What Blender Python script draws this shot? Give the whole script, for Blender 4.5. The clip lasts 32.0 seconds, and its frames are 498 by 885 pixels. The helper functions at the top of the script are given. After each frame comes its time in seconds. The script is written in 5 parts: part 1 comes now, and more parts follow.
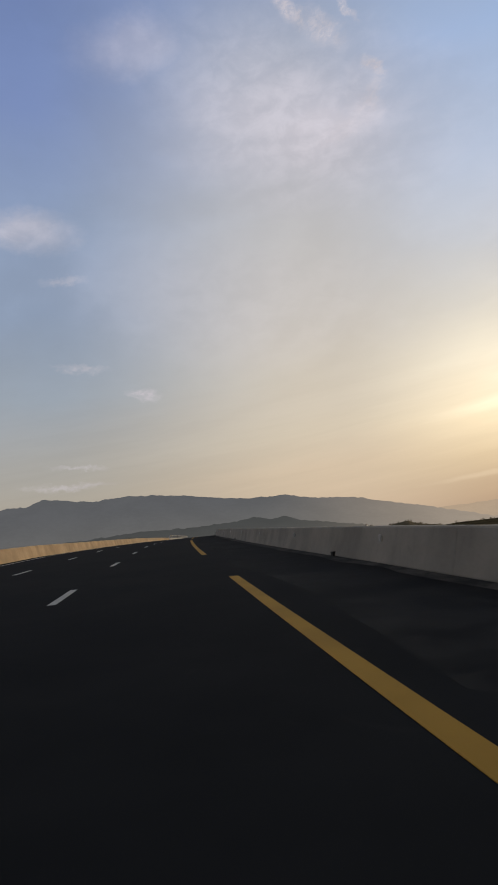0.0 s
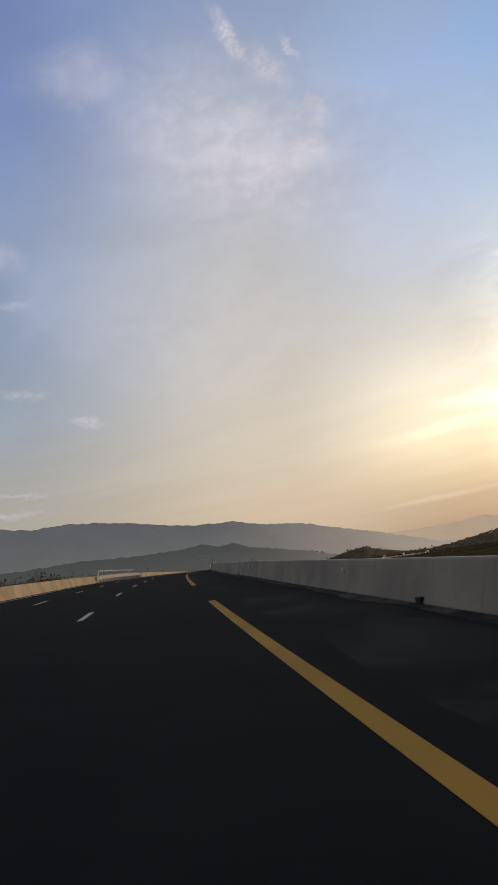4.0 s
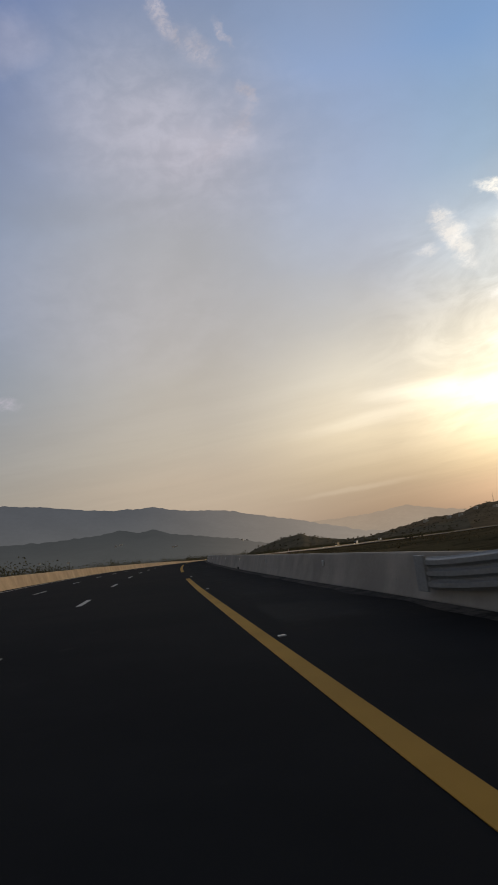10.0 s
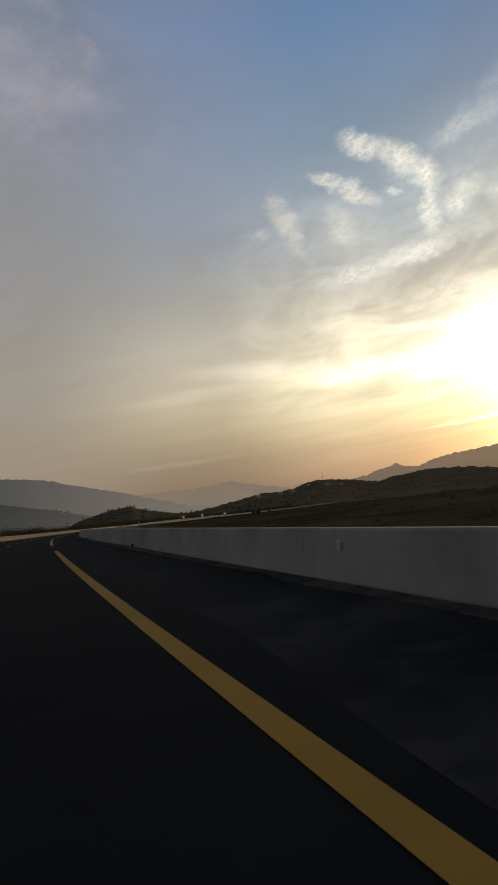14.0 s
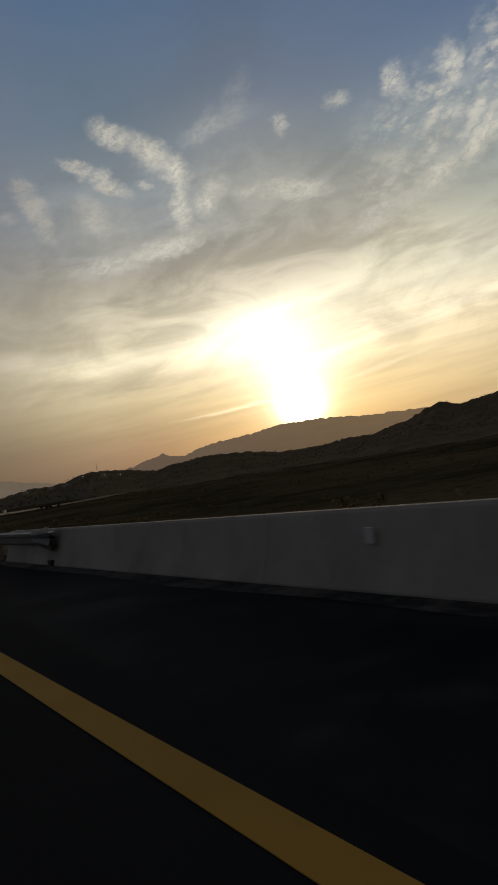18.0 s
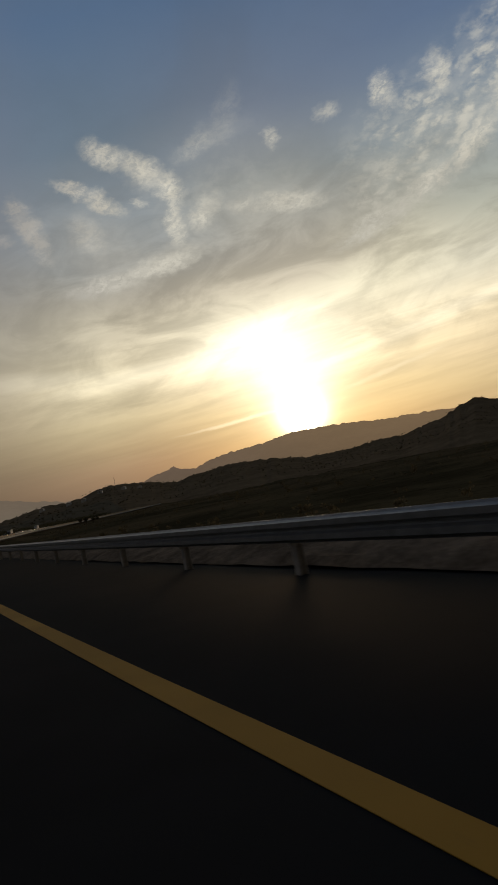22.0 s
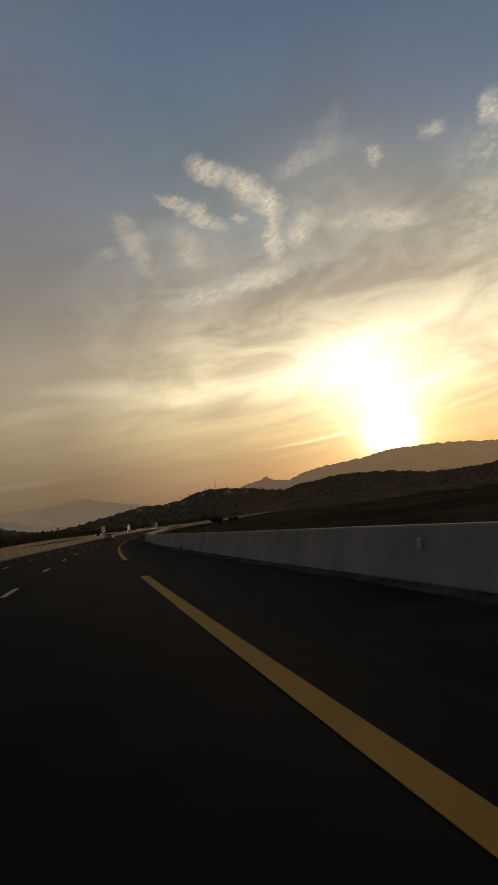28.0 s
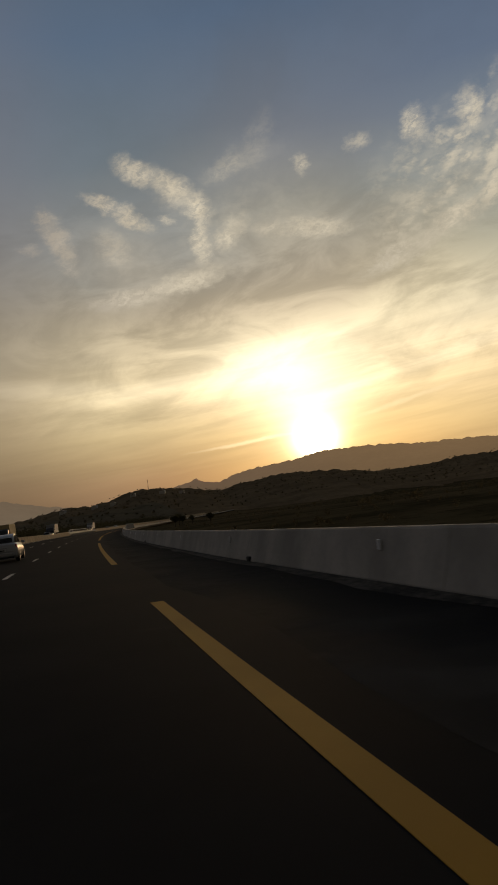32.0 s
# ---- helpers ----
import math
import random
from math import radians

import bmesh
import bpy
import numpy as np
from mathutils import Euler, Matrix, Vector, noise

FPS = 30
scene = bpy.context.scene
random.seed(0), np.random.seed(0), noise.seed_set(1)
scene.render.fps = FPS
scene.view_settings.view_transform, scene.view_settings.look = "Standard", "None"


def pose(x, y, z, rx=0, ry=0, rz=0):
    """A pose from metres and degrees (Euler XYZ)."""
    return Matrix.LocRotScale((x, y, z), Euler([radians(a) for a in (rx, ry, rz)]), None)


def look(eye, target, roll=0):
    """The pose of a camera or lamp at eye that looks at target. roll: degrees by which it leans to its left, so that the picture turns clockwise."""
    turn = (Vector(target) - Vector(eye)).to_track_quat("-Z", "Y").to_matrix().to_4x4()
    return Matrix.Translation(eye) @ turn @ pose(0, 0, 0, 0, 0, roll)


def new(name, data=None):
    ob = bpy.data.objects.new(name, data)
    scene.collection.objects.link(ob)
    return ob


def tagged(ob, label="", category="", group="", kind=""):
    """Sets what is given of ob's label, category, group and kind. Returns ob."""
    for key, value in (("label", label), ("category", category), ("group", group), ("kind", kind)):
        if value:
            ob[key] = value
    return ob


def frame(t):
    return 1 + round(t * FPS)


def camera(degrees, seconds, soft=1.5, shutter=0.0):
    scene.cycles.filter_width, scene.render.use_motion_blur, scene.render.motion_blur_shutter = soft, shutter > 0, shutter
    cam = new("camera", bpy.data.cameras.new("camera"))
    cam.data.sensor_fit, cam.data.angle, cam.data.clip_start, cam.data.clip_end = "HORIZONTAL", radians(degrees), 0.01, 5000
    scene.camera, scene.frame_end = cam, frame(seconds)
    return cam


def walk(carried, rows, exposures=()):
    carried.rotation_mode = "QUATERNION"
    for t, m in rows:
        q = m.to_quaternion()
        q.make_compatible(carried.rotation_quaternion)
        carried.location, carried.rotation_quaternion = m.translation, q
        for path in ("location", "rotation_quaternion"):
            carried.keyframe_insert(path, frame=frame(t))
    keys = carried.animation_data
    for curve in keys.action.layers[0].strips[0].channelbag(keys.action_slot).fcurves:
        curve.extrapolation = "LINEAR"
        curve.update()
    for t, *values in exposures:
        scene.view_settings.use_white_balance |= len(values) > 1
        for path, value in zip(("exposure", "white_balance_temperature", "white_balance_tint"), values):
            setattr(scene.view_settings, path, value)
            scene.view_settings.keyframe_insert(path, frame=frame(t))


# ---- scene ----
# ---------------------------------------------------------------- camera
cam = camera(39.07, 32.0, soft=1.7, shutter=0.10)
PATH = [
    (0, 0.38, -15.19, 0.45, 98.91, 7.7, 0.27),
    (0.5, -1.13, -2.69, 1.1, 100.27, 7.44, -0.42),
    (1, -2.55, 9.8, 1.68, 100.21, 7.99, -1.13),
    (1.5, -3.89, 22.25, 2.26, 100.51, 7.92, -0.67),
    (2, -5.12, 34.65, 2.83, 100.66, 7.84, -1.2),
    (2.5, -6.21, 46.96, 3.34, 100.55, 8.56, -1.89),
    (3, -7.16, 59.22, 3.82, 100.29, 8.8, -2.66),
    (3.5, -7.98, 71.42, 4.3, 100.52, 8.78, -3.5),
    (5.5, -10.14, 119.65, 5.87, 100.49, 7.39, -5.68),
    (6, -10.44, 131.61, 6.15, 100.16, 7.29, -6.09),
    (6.5, -10.65, 143.5, 6.43, 99.92, 7.72, -6.83),
    (7, -10.77, 155.39, 6.71, 99.98, 8.1, -7.32),
    (7.5, -10.81, 167.33, 6.95, 100.42, 8.37, -7.8),
    (8, -10.75, 179.29, 7.17, 100.15, 8.17, -8.43),
    (8.5, -10.6, 191.28, 7.38, 101.24, 8.82, -8.86),
    (9, -10.35, 203.23, 7.58, 99.99, 7.47, -9.63),
    (9.5, -9.99, 215, 7.72, 98.6, 7.76, -9.76),
    (10, -9.53, 226.76, 7.87, 98.63, 7.93, -10.84),
    (10.5, -9, 238.59, 8.02, 97.1, 6.51, -10.33),
    (11, -8.32, 250.64, 8.1, 98.84, 6.69, -9.82),
    (11.5, -7.4, 263.19, 8.17, 98.81, 8.4, -10.36),
    (12, -6.31, 275.98, 8.24, 98.64, 7.81, -11.45),
    (12.5, -5.08, 288.84, 8.27, 98.01, 7.91, -12.72),
    (13, -3.73, 301.81, 8.29, 97.53, 6.58, -16.81),
    (13.5, -2.25, 314.91, 8.3, 95.81, 7.2, -22.57),
    (14, -0.64, 328.07, 8.28, 94.76, 6.54, -25.47),
    (14.5, 1.08, 341.21, 8.24, 93.76, 7.57, -28.06),
    (15, 2.92, 354.37, 8.2, 93.92, 7.69, -32.5),
    (15.5, 4.9, 367.6, 8.11, 93.95, 7.07, -37.75),
    (17.5, 14.38, 420.86, 7.57, 91.32, 8.67, -44.22),
    (18, 17.17, 434.11, 7.39, 91.51, 9.18, -45.07),
    (18.5, 20.14, 447.31, 7.19, 90.92, 7.79, -46.75),
    (19, 23.25, 460.48, 6.99, 91.25, 8.42, -48.14),
    (19.5, 26.48, 473.63, 6.78, 91, 8.9, -49.37),
    (20, 29.85, 486.76, 6.58, 91.19, 9.59, -48.9),
    (20.5, 33.37, 499.86, 6.38, 91.29, 9.95, -48.41),
    (21, 37.02, 512.94, 6.17, 91.91, 10.65, -47.66),
    (21.5, 40.81, 526, 5.97, 92.06, 10.91, -46.94),
    (22, 44.72, 539.04, 5.77, 92.55, 11.34, -44.76),
    (22.5, 48.76, 552.04, 5.57, 93.63, 11.59, -42.01),
    (23, 52.94, 565.03, 5.38, 93.8, 10.59, -39.81),
    (23.5, 57.3, 578.04, 5.18, 94.92, 9.78, -36.07),
    (24, 61.8, 591, 4.98, 95.81, 9.66, -33.98),
    (24.5, 66.38, 603.8, 4.78, 95.78, 8.16, -33.3),
    (26.5, 86.52, 654.69, 3.98, 94.31, 7.33, -35.52),
    (27, 91.92, 667.43, 3.77, 94.47, 7.15, -36.38),
    (27.5, 97.58, 680.31, 3.54, 94.57, 7.15, -36.98),
    (28, 103.4, 693.15, 3.3, 94.88, 7.59, -37.91),
    (28.5, 109.28, 705.76, 3.06, 94.81, 7.82, -38.84),
    (29, 115.27, 718.24, 2.78, 95.04, 7.76, -39.64),
    (29.5, 121.33, 730.58, 2.51, 94.87, 7.39, -40.21),
    (30, 127.56, 742.92, 2.23, 94.51, 6.83, -40.94),
    (30.5, 134.05, 755.41, 1.94, 94.67, 7.16, -41.12),
    (31, 140.73, 767.89, 1.65, 94.79, 7.86, -41.95),
    (31.5, 147.5, 780.25, 1.37, 94.57, 7.68, -43.23),
    (32, 154.39, 792.54, 1.1, 94.36, 7.63, -44.01),
]
EXPOSURES = [(0, 0.05, 6750, 11), (3, 0.1, 6700, 11), (6, -0.07, 6520, 11), (12, -0.28, 6380, 12), (13, -0.38, 6350, 12), (14, -0.85, 6400, 10), (15, -1.15, 6450, 10), (17.5, -1.5, 6500, 10), (19, -1.55, 6450, 10), (22, -1.52, 6500, 10), (24, -1.5, 6900, 10), (27, -1.45, 7280, 12), (32, -1.55, 7450, 12)]
walk(cam, [(t, pose(x, y, z, a, b, c)) for t, x, y, z, a, b, c in PATH], EXPOSURES)

# ---------------------------------------------------------------- sky, sun
SUN_AZ, SUN_EL = -50.0, 2.9


def heading_vector(az, el):
    a, e = radians(az), radians(el)
    return Vector((-math.sin(a) * math.cos(e), math.cos(a) * math.cos(e), math.sin(e)))


class Nodes:
    """Short hand for node trees."""

    def __init__(self, tree):
        self.tree = tree
        tree.nodes.clear()

    def add(self, kind, **values):
        n = self.tree.nodes.new(kind)
        for key, v in values.items():
            setattr(n, key, v)
        return n

    def link(self, a, b):
        self.tree.links.new(a, b)

    def put(self, socket, v):
        if isinstance(v, bpy.types.NodeSocket):
            self.link(v, socket)
        elif v is not None:
            socket.default_value = v

    def math(self, op, a, b=None, c=None, clamp=False):
        n = self.add("ShaderNodeMath", operation=op, use_clamp=clamp)
        for i, v in enumerate((a, b, c)):
            self.put(n.inputs[i], v)
        return n.outputs[0]

    def vec(self, op, a, b=None):
        n = self.add("ShaderNodeVectorMath", operation=op)
        self.put(n.inputs[0], a)
        self.put(n.inputs[1], b)
        return n.outputs[1] if op in ("DOT_PRODUCT", "LENGTH") else n.outputs[0]

    def mix(self, f, a, b, mode="MIX"):
        n = self.add("ShaderNodeMix", data_type="RGBA", blend_type=mode)
        self.put(n.inputs[0], f)
        self.put(n.inputs[6], a if isinstance(a, bpy.types.NodeSocket) else (*a, 1))
        self.put(n.inputs[7], b if isinstance(b, bpy.types.NodeSocket) else (*b, 1))
        return n.outputs[2]

    def ramp(self, f, stops, smooth=False):
        n = self.add("ShaderNodeValToRGB")
        n.color_ramp.interpolation = "EASE" if smooth else "LINEAR"
        e = n.color_ramp.elements
        while len(e) < len(stops):
            e.new(0.5)
        for k, (p, c) in zip(e, stops):
            k.position = p
            k.color = (*c, 1) if isinstance(c, tuple) else (c, c, c, 1)
        self.put(n.inputs[0], f)
        return n.outputs[0]

    def noise(self, vector, scale, detail=4.0, rough=0.55, distort=0.0):
        n = self.add("ShaderNodeTexNoise")
        self.put(n.inputs["Vector"], vector)
        n.inputs["Scale"].default_value, n.inputs["Detail"].default_value = scale, detail
        n.inputs["Roughness"].default_value, n.inputs["Distortion"].default_value = rough, distort
        return n.outputs[0]

    def step(self, v, a, b):
        n = self.add("ShaderNodeMapRange", interpolation_type="SMOOTHSTEP")
        self.put(n.inputs[0], v)
        n.inputs[1].default_value, n.inputs[2].default_value = a, b
        return n.outputs[0]

    def add_height(self, v):
        n = self.add("ShaderNodeSeparateXYZ")
        self.link(v, n.inputs[0])
        return n.outputs[2]

    def combine(self, x, y, z=0.0):
        n = self.add("ShaderNodeCombineXYZ")
        for i, v in enumerate((x, y, z)):
            self.put(n.inputs[i], v)
        return n.outputs[0]


# radiance of the clear and hazy sky by height, for directions counted to the right
SKY_LEFT = [(1, (0.31, 0.28, 0.25)), (6, (0.34, 0.315, 0.285)), (9, (0.335, 0.33, 0.325)), (14, (0.28, 0.325, 0.39)), (20, (0.24, 0.305, 0.43)), (27, (0.238, 0.31, 0.46)), (36, (0.165, 0.23, 0.439)), (44, (0.14, 0.205, 0.421)), (60, (0.111, 0.112, 0.117))]
SKY_AHEAD = [(1, (0.48, 0.39, 0.31)), (6, (0.56, 0.455, 0.35)), (9, (0.57, 0.495, 0.395)), (14, (0.55, 0.50, 0.43)), (18.5, (0.521, 0.495, 0.465)), (25, (0.475, 0.475, 0.49)), (31, (0.403, 0.43, 0.502)), (37, (0.307, 0.37, 0.493)), (43, (0.233, 0.3, 0.475)), (60, (0.111, 0.112, 0.117))]
SKY_BESIDE = [(0.5, (0.30, 0.245, 0.195)), (3, (0.42, 0.335, 0.255)), (5, (0.62, 0.50, 0.345)), (8, (0.93, 0.78, 0.54)), (12, (0.90, 0.82, 0.655)), (16, (0.66, 0.635, 0.58)), (21, (0.52, 0.55, 0.61)), (28, (0.40, 0.475, 0.625)), (36, (0.296, 0.4, 0.61)), (60, (0.117, 0.118, 0.117))]
SKY_NEAR = [(0, (0.46, 0.36, 0.28)), (2.5, (0.70, 0.55, 0.40)), (4, (0.98, 0.81, 0.52)), (6, (1.38, 1.20, 0.76)), (9, (2.0, 1.8, 1.25)), (12, (1.55, 1.42, 1.06)), (16, (0.92, 0.88, 0.74)), (20, (0.68, 0.75, 0.77)), (27, (0.355, 0.49, 0.635)), (36, (0.218, 0.365, 0.612)), (60, (0.117, 0.118, 0.117))]
SKY_SUN = [(0, (1.1, 0.78, 0.42)), (2.5, (1.40, 1.10, 0.58)), (5, (1.95, 1.64, 0.90)), (9, (2.4, 2.2, 1.55)), (12, (2.3, 2.2, 1.65)), (15, (1.40, 1.32, 1.05)), (18, (0.95, 0.93, 0.80)), (22, (0.71, 0.78, 0.77)), (28, (0.378, 0.48, 0.646)), (36, (0.204, 0.35, 0.608)), (60, (0.117, 0.118, 0.117))]
SKY_RIGHT = [(1, (1.15, 0.88, 0.52)), (3.5, (1.55, 1.26, 0.72)), (6, (1.85, 1.52, 0.95)), (9, (2.1, 1.8, 1.2)), (13, (1.85, 1.75, 1.32)), (17, (0.92, 0.96, 0.814)), (22, (0.58, 0.73, 0.823)), (30, (0.27, 0.41, 0.669)), (38, (0.21, 0.35, 0.621)), (60, (0.117, 0.118, 0.117))]
SKY_BACK = [(0, (0.127, 0.105, 0.087)), (10, (0.144, 0.127, 0.113)), (30, (0.127, 0.121, 0.118)), (60, (0.098, 0.094, 0.092))]
SKY_COLUMNS = [(-100, SKY_BACK), (-15, SKY_LEFT), (8, SKY_AHEAD), (23, SKY_BESIDE), (36, SKY_NEAR), (51, SKY_SUN), (68, SKY_RIGHT), (140, SKY_BACK)]
SKY_STRENGTH = 1.0
CLOUD_COOL, CLOUD_GOLD = (0.62, 0.59, 0.65), (1.75, 1.66, 1.40)
# clouds: azimuth to the right, height, half length, half height, tilt; weight
CLOUD_BANK = [((9.5, 33, 12.5, 7.0, -16), 0.85), ((11, 31.2, 8.5, 4.2, -8), 1.0), ((14.6, 32.4, 3.2, 4.8, 0), 0.95), ((6, 36.6, 7, 3.0, 5), 0.65), ((-15, 26.6, 4, 1.6, -6), 0.9), ((-4.6, 38.8, 5.4, 2.2, 2), 0.45), ((2, 20, 16, 5, -10), 0.22),
              ((36, 20, 4.6, 2.4, -20), 0.5), ((48, 23.5, 6, 5, 10), 0.12), ((64, 20.8, 8, 3.6, 20), 0.35), ((67, 12.6, 9, 2.4, 6), 0.4), ((50, 21.6, 6, 2.2, -6), 0.35),
              ((40.8, 24.7, 3.0, 1.3, -32), 0.6), ((41.2, 18.0, 3.8, 1.1, 9), 0.55), ((35.8, 20.6, 2.6, 2.2, -50), 0.5), ((46.2, 21.6, 1.6, 1.3, 30), 0.55), ((31.4, 21.6, 2.4, 1.2, -64), 0.5), ((47.8, 26.2, 3.4, 1.4, 8), 0.2), ((61, 18.2, 4.5, 1.1, 18), 0.5)]
CLOUD_STREAKS = [((9.6, 40.2, 2.6, 0.8, -52), 0.75), ((12.4, 38.0, 2.0, 1.0, -40), 0.6), ((14.8, 38.8, 1.1, 0.42, -60), 0.6), ((16.2, 34.7, 1.0, 0.55, -30), 0.75), ((15.4, 33.0, 1.6, 0.7, 35), 0.45), ((12.6, 31.2, 2.6, 0.8, 20), 0.4),
                 ((-12.8, 23, 2, 0.4, 0), 0.3), ((-7.2, 13.6, 1.3, 0.42, -14), 0.75), ((-12, 16.3, 1.9, 0.3, -8), 0.4), ((-14, 7.1, 3.4, 0.3, -3), 0.4), ((-13, 8.4, 2.2, 0.18, -5), 0.35), ((35.2, 23.9, 1.68, 0.58, -22), 1.0),
                 ((37.3, 22.9, 1.9, 0.66, -27), 1.0), ((38.2, 26.1, 2.13, 0.99, -24), 0.85), ((40.9, 24.8, 1.9, 1.1, -34), 1.0), ((42.9, 23.1, 1.46, 1.1, -55), 1.0), ((42.9, 20.8, 0.81, 2.07, 0), 0.9), ((40.9, 17.6, 3.58, 0.72, 9), 1.0),
                 ((36.0, 16.9, 3.14, 0.83, 6), 0.95), ((31.3, 21.4, 2.58, 0.97, -64), 0.9), ((30.4, 23.2, 0.9, 0.62, -10), 0.7), ((35.6, 20.6, 1.79, 1.24, -50), 0.6), ((28.9, 20.9, 0.78, 0.41, 0), 0.5), ((40.2, 22.6, 0.56, 0.41, 0), 0.6),
                 ((45.4, 20.9, 1.68, 1.03, 30), 0.85), ((52.6, 20.4, 3.14, 0.86, -7), 0.9), ((48.9, 20.9, 1.79, 0.69, -4), 0.55), ((45.8, 25.7, 2.13, 0.86, 18), 0.3), ((48.6, 27.2, 2.46, 1.1, 60), 0.14), ((51.9, 25.0, 0.67, 0.76, 0), 0.6),
                 ((56.8, 25.8, 1.23, 0.69, 0), 0.5), ((59.2, 17.3, 4.03, 0.83, 16), 0.95), ((63.6, 18.9, 2.69, 0.86, 22), 1.0), ((67.3, 20.6, 2.91, 0.86, 36), 1.0), ((71, 23.6, 2.91, 0.97, 34), 0.9), ((61.4, 26.0, 1.01, 1.24, 0), 0.75),
                 ((65.8, 26.0, 1.01, 1.52, 0), 0.75)]
CLOUD_FIELD = [((66, 23.4, 8.5, 3.6, 14), 1.0), ((62, 20.4, 6, 2.4, 22), 0.85), ((71, 26, 5, 3, 20), 0.9), ((46, 22, 8, 3, 0), 0.15)]
BRIGHT_STREAKS = [((44.5, 4.35, 4.6, 0.16, 3), 0.5), ((57.5, 5.9, 5, 0.22, 10), 0.2), ((46, 10.2, 7, 1.9, 10), 0.42), ((39, 9.6, 9, 0.9, 4), 0.35), ((30, 10.2, 8, 0.8, -4), 0.22), ((22, 9.0, 6, 0.6, 6), 0.08), ((20, 3.6, 5, 0.25, 2), 0.05), ((64, 9.5, 8, 0.7, 10), 0.3), ((53.5, 7.6, 4, 0.35, 8), 0.3)]
GLOWS = [((0, 0.9, 1.5, 1.35, 9.0), (1.0, 0.92, 0.66)), ((0.0, 1.9, 2.7, 2.4, 1.5), (1.0, 0.92, 0.70)), ((-1.2, 6.3, 4.6, 2.4, 0.9), (1.0, 0.95, 0.82)), ((-0.3, 3.9, 3.6, 3.0, 1.2), (1.0, 0.95, 0.80)), ((-1, 6.0, 9, 4.0, 0.5), (1.0, 0.95, 0.80)), ((0, 0, 6, 2.6, 0.36), (1.0, 0.84, 0.46))]


def build_sky():
    world = bpy.data.worlds.new("evening_sky")
    scene.world = world
    world.use_nodes = True
    k = Nodes(world.node_tree)
    way = k.vec("NORMALIZE", k.add("ShaderNodeTexCoord").outputs["Generated"])
    split = k.add("ShaderNodeSeparateXYZ")
    k.link(way, split.inputs[0])
    x, y, z = split.outputs
    deg = 180 / math.pi
    az = k.math("MULTIPLY", k.math("ARCTAN2", x, y), deg)  # degrees, positive to the right
    el = k.math("MULTIPLY", k.math("ARCSINE", z), deg)

    def scaled(colour, amount):
        n = k.add("ShaderNodeVectorMath", operation="SCALE")
        k.put(n.inputs[0], colour)
        k.put(n.inputs["Scale"], amount)
        return n.outputs[0]

    flat = k.combine(az, k.math("MULTIPLY", el, 1.7))
    soft = k.noise(flat, 0.05, 4, 0.48, 0.6)
    fine = k.noise(flat, 0.35, 7, 0.62, 0.3)
    tiny = k.noise(flat, 0.95, 5, 0.6, 0.5)
    shred = k.noise(flat, 2.1, 5, 0.62, 0.9)

    # the height of the haze layers wavers from place to place
    wave = k.math("MULTIPLY", k.math("SUBTRACT", soft, 0.5), k.math("MULTIPLY", k.step(el, 3.0, 14.0), 6.0))
    up = k.math("DIVIDE", k.math("ADD", el, wave), 60.0, clamp=True)
    colour = None
    for i, (side, rows) in enumerate(SKY_COLUMNS):
        this = k.ramp(up, [(e / 60.0, c) for e, c in rows])
        if colour is None:
            colour = this
        else:
            colour = k.mix(k.step(az, SKY_COLUMNS[i - 1][0], side), colour, this)
    air = k.add("ShaderNodeTexSky", sky_type="NISHITA")
    air.sun_disc = False
    air.sun_elevation, air.sun_rotation = radians(SUN_EL), radians(-SUN_AZ)
    air.air_density, air.dust_density, air.ozone_density = 1.0, 2.0, 1.5
    colour = k.mix(0.03, colour, air.outputs[0], "ADD")

    # long low layers, lighter and darker
    slant = k.math("ADD", el, k.math("MULTIPLY", az, -0.07))
    low = k.noise(k.combine(k.math("MULTIPLY", az, 0.07), slant), 0.75, 6, 0.62, 0.6)
    thread = k.noise(k.combine(k.math("MULTIPLY", az, 0.10), slant), 2.4, 4, 0.6, 0.5)
    layers = k.math("ADD", k.math("MULTIPLY", low, 0.75), k.math("MULTIPLY", thread, 0.25))
    where = k.math("MULTIPLY", k.step(el, 0.5, 4.0), k.step(el, 17.0, 9.0))
    colour = scaled(colour, k.math("ADD", 1.0, k.math("MULTIPLY", where, k.math("MULTIPLY", k.math("SUBTRACT", k.step(layers, 0.30, 0.70), 0.5), k.math("ADD", 0.06, k.math("MULTIPLY", k.step(az, 18.0, 42.0), 0.20))))))
    # slow mottling of the veil higher up
    mottle = k.math("ADD", k.math("MULTIPLY", soft, 0.85), k.math("MULTIPLY", fine, 0.15))
    colour = scaled(colour, k.math("ADD", 1.0, k.math("MULTIPLY", k.step(el, 8.0, 18.0), k.math("MULTIPLY", k.math("SUBTRACT", k.step(mottle, 0.36, 0.64), 0.5), 0.11))))

    # broken patches of thin cloud on the sun's side
    broken = k.noise(k.combine(k.math("MULTIPLY", az, 0.55), k.math("ADD", k.math("MULTIPLY", el, 1.25), k.math("MULTIPLY", az, -0.12))), 0.24, 7, 0.6, 0.7)
    where = k.math("MULTIPLY", k.math("MULTIPLY", k.step(el, 4.5, 9.0), k.step(el, 27.0, 17.0)), k.step(az, 18.0, 38.0))
    colour = scaled(colour, k.math("ADD", 1.0, k.math("MULTIPLY", where, k.math("MULTIPLY", k.math("SUBTRACT", k.step(broken, 0.34, 0.66), 0.5), 0.38))))

    # warped place, so that cloud edges tear
    bend = k.add("ShaderNodeTexNoise")
    k.put(bend.inputs["Vector"], flat)
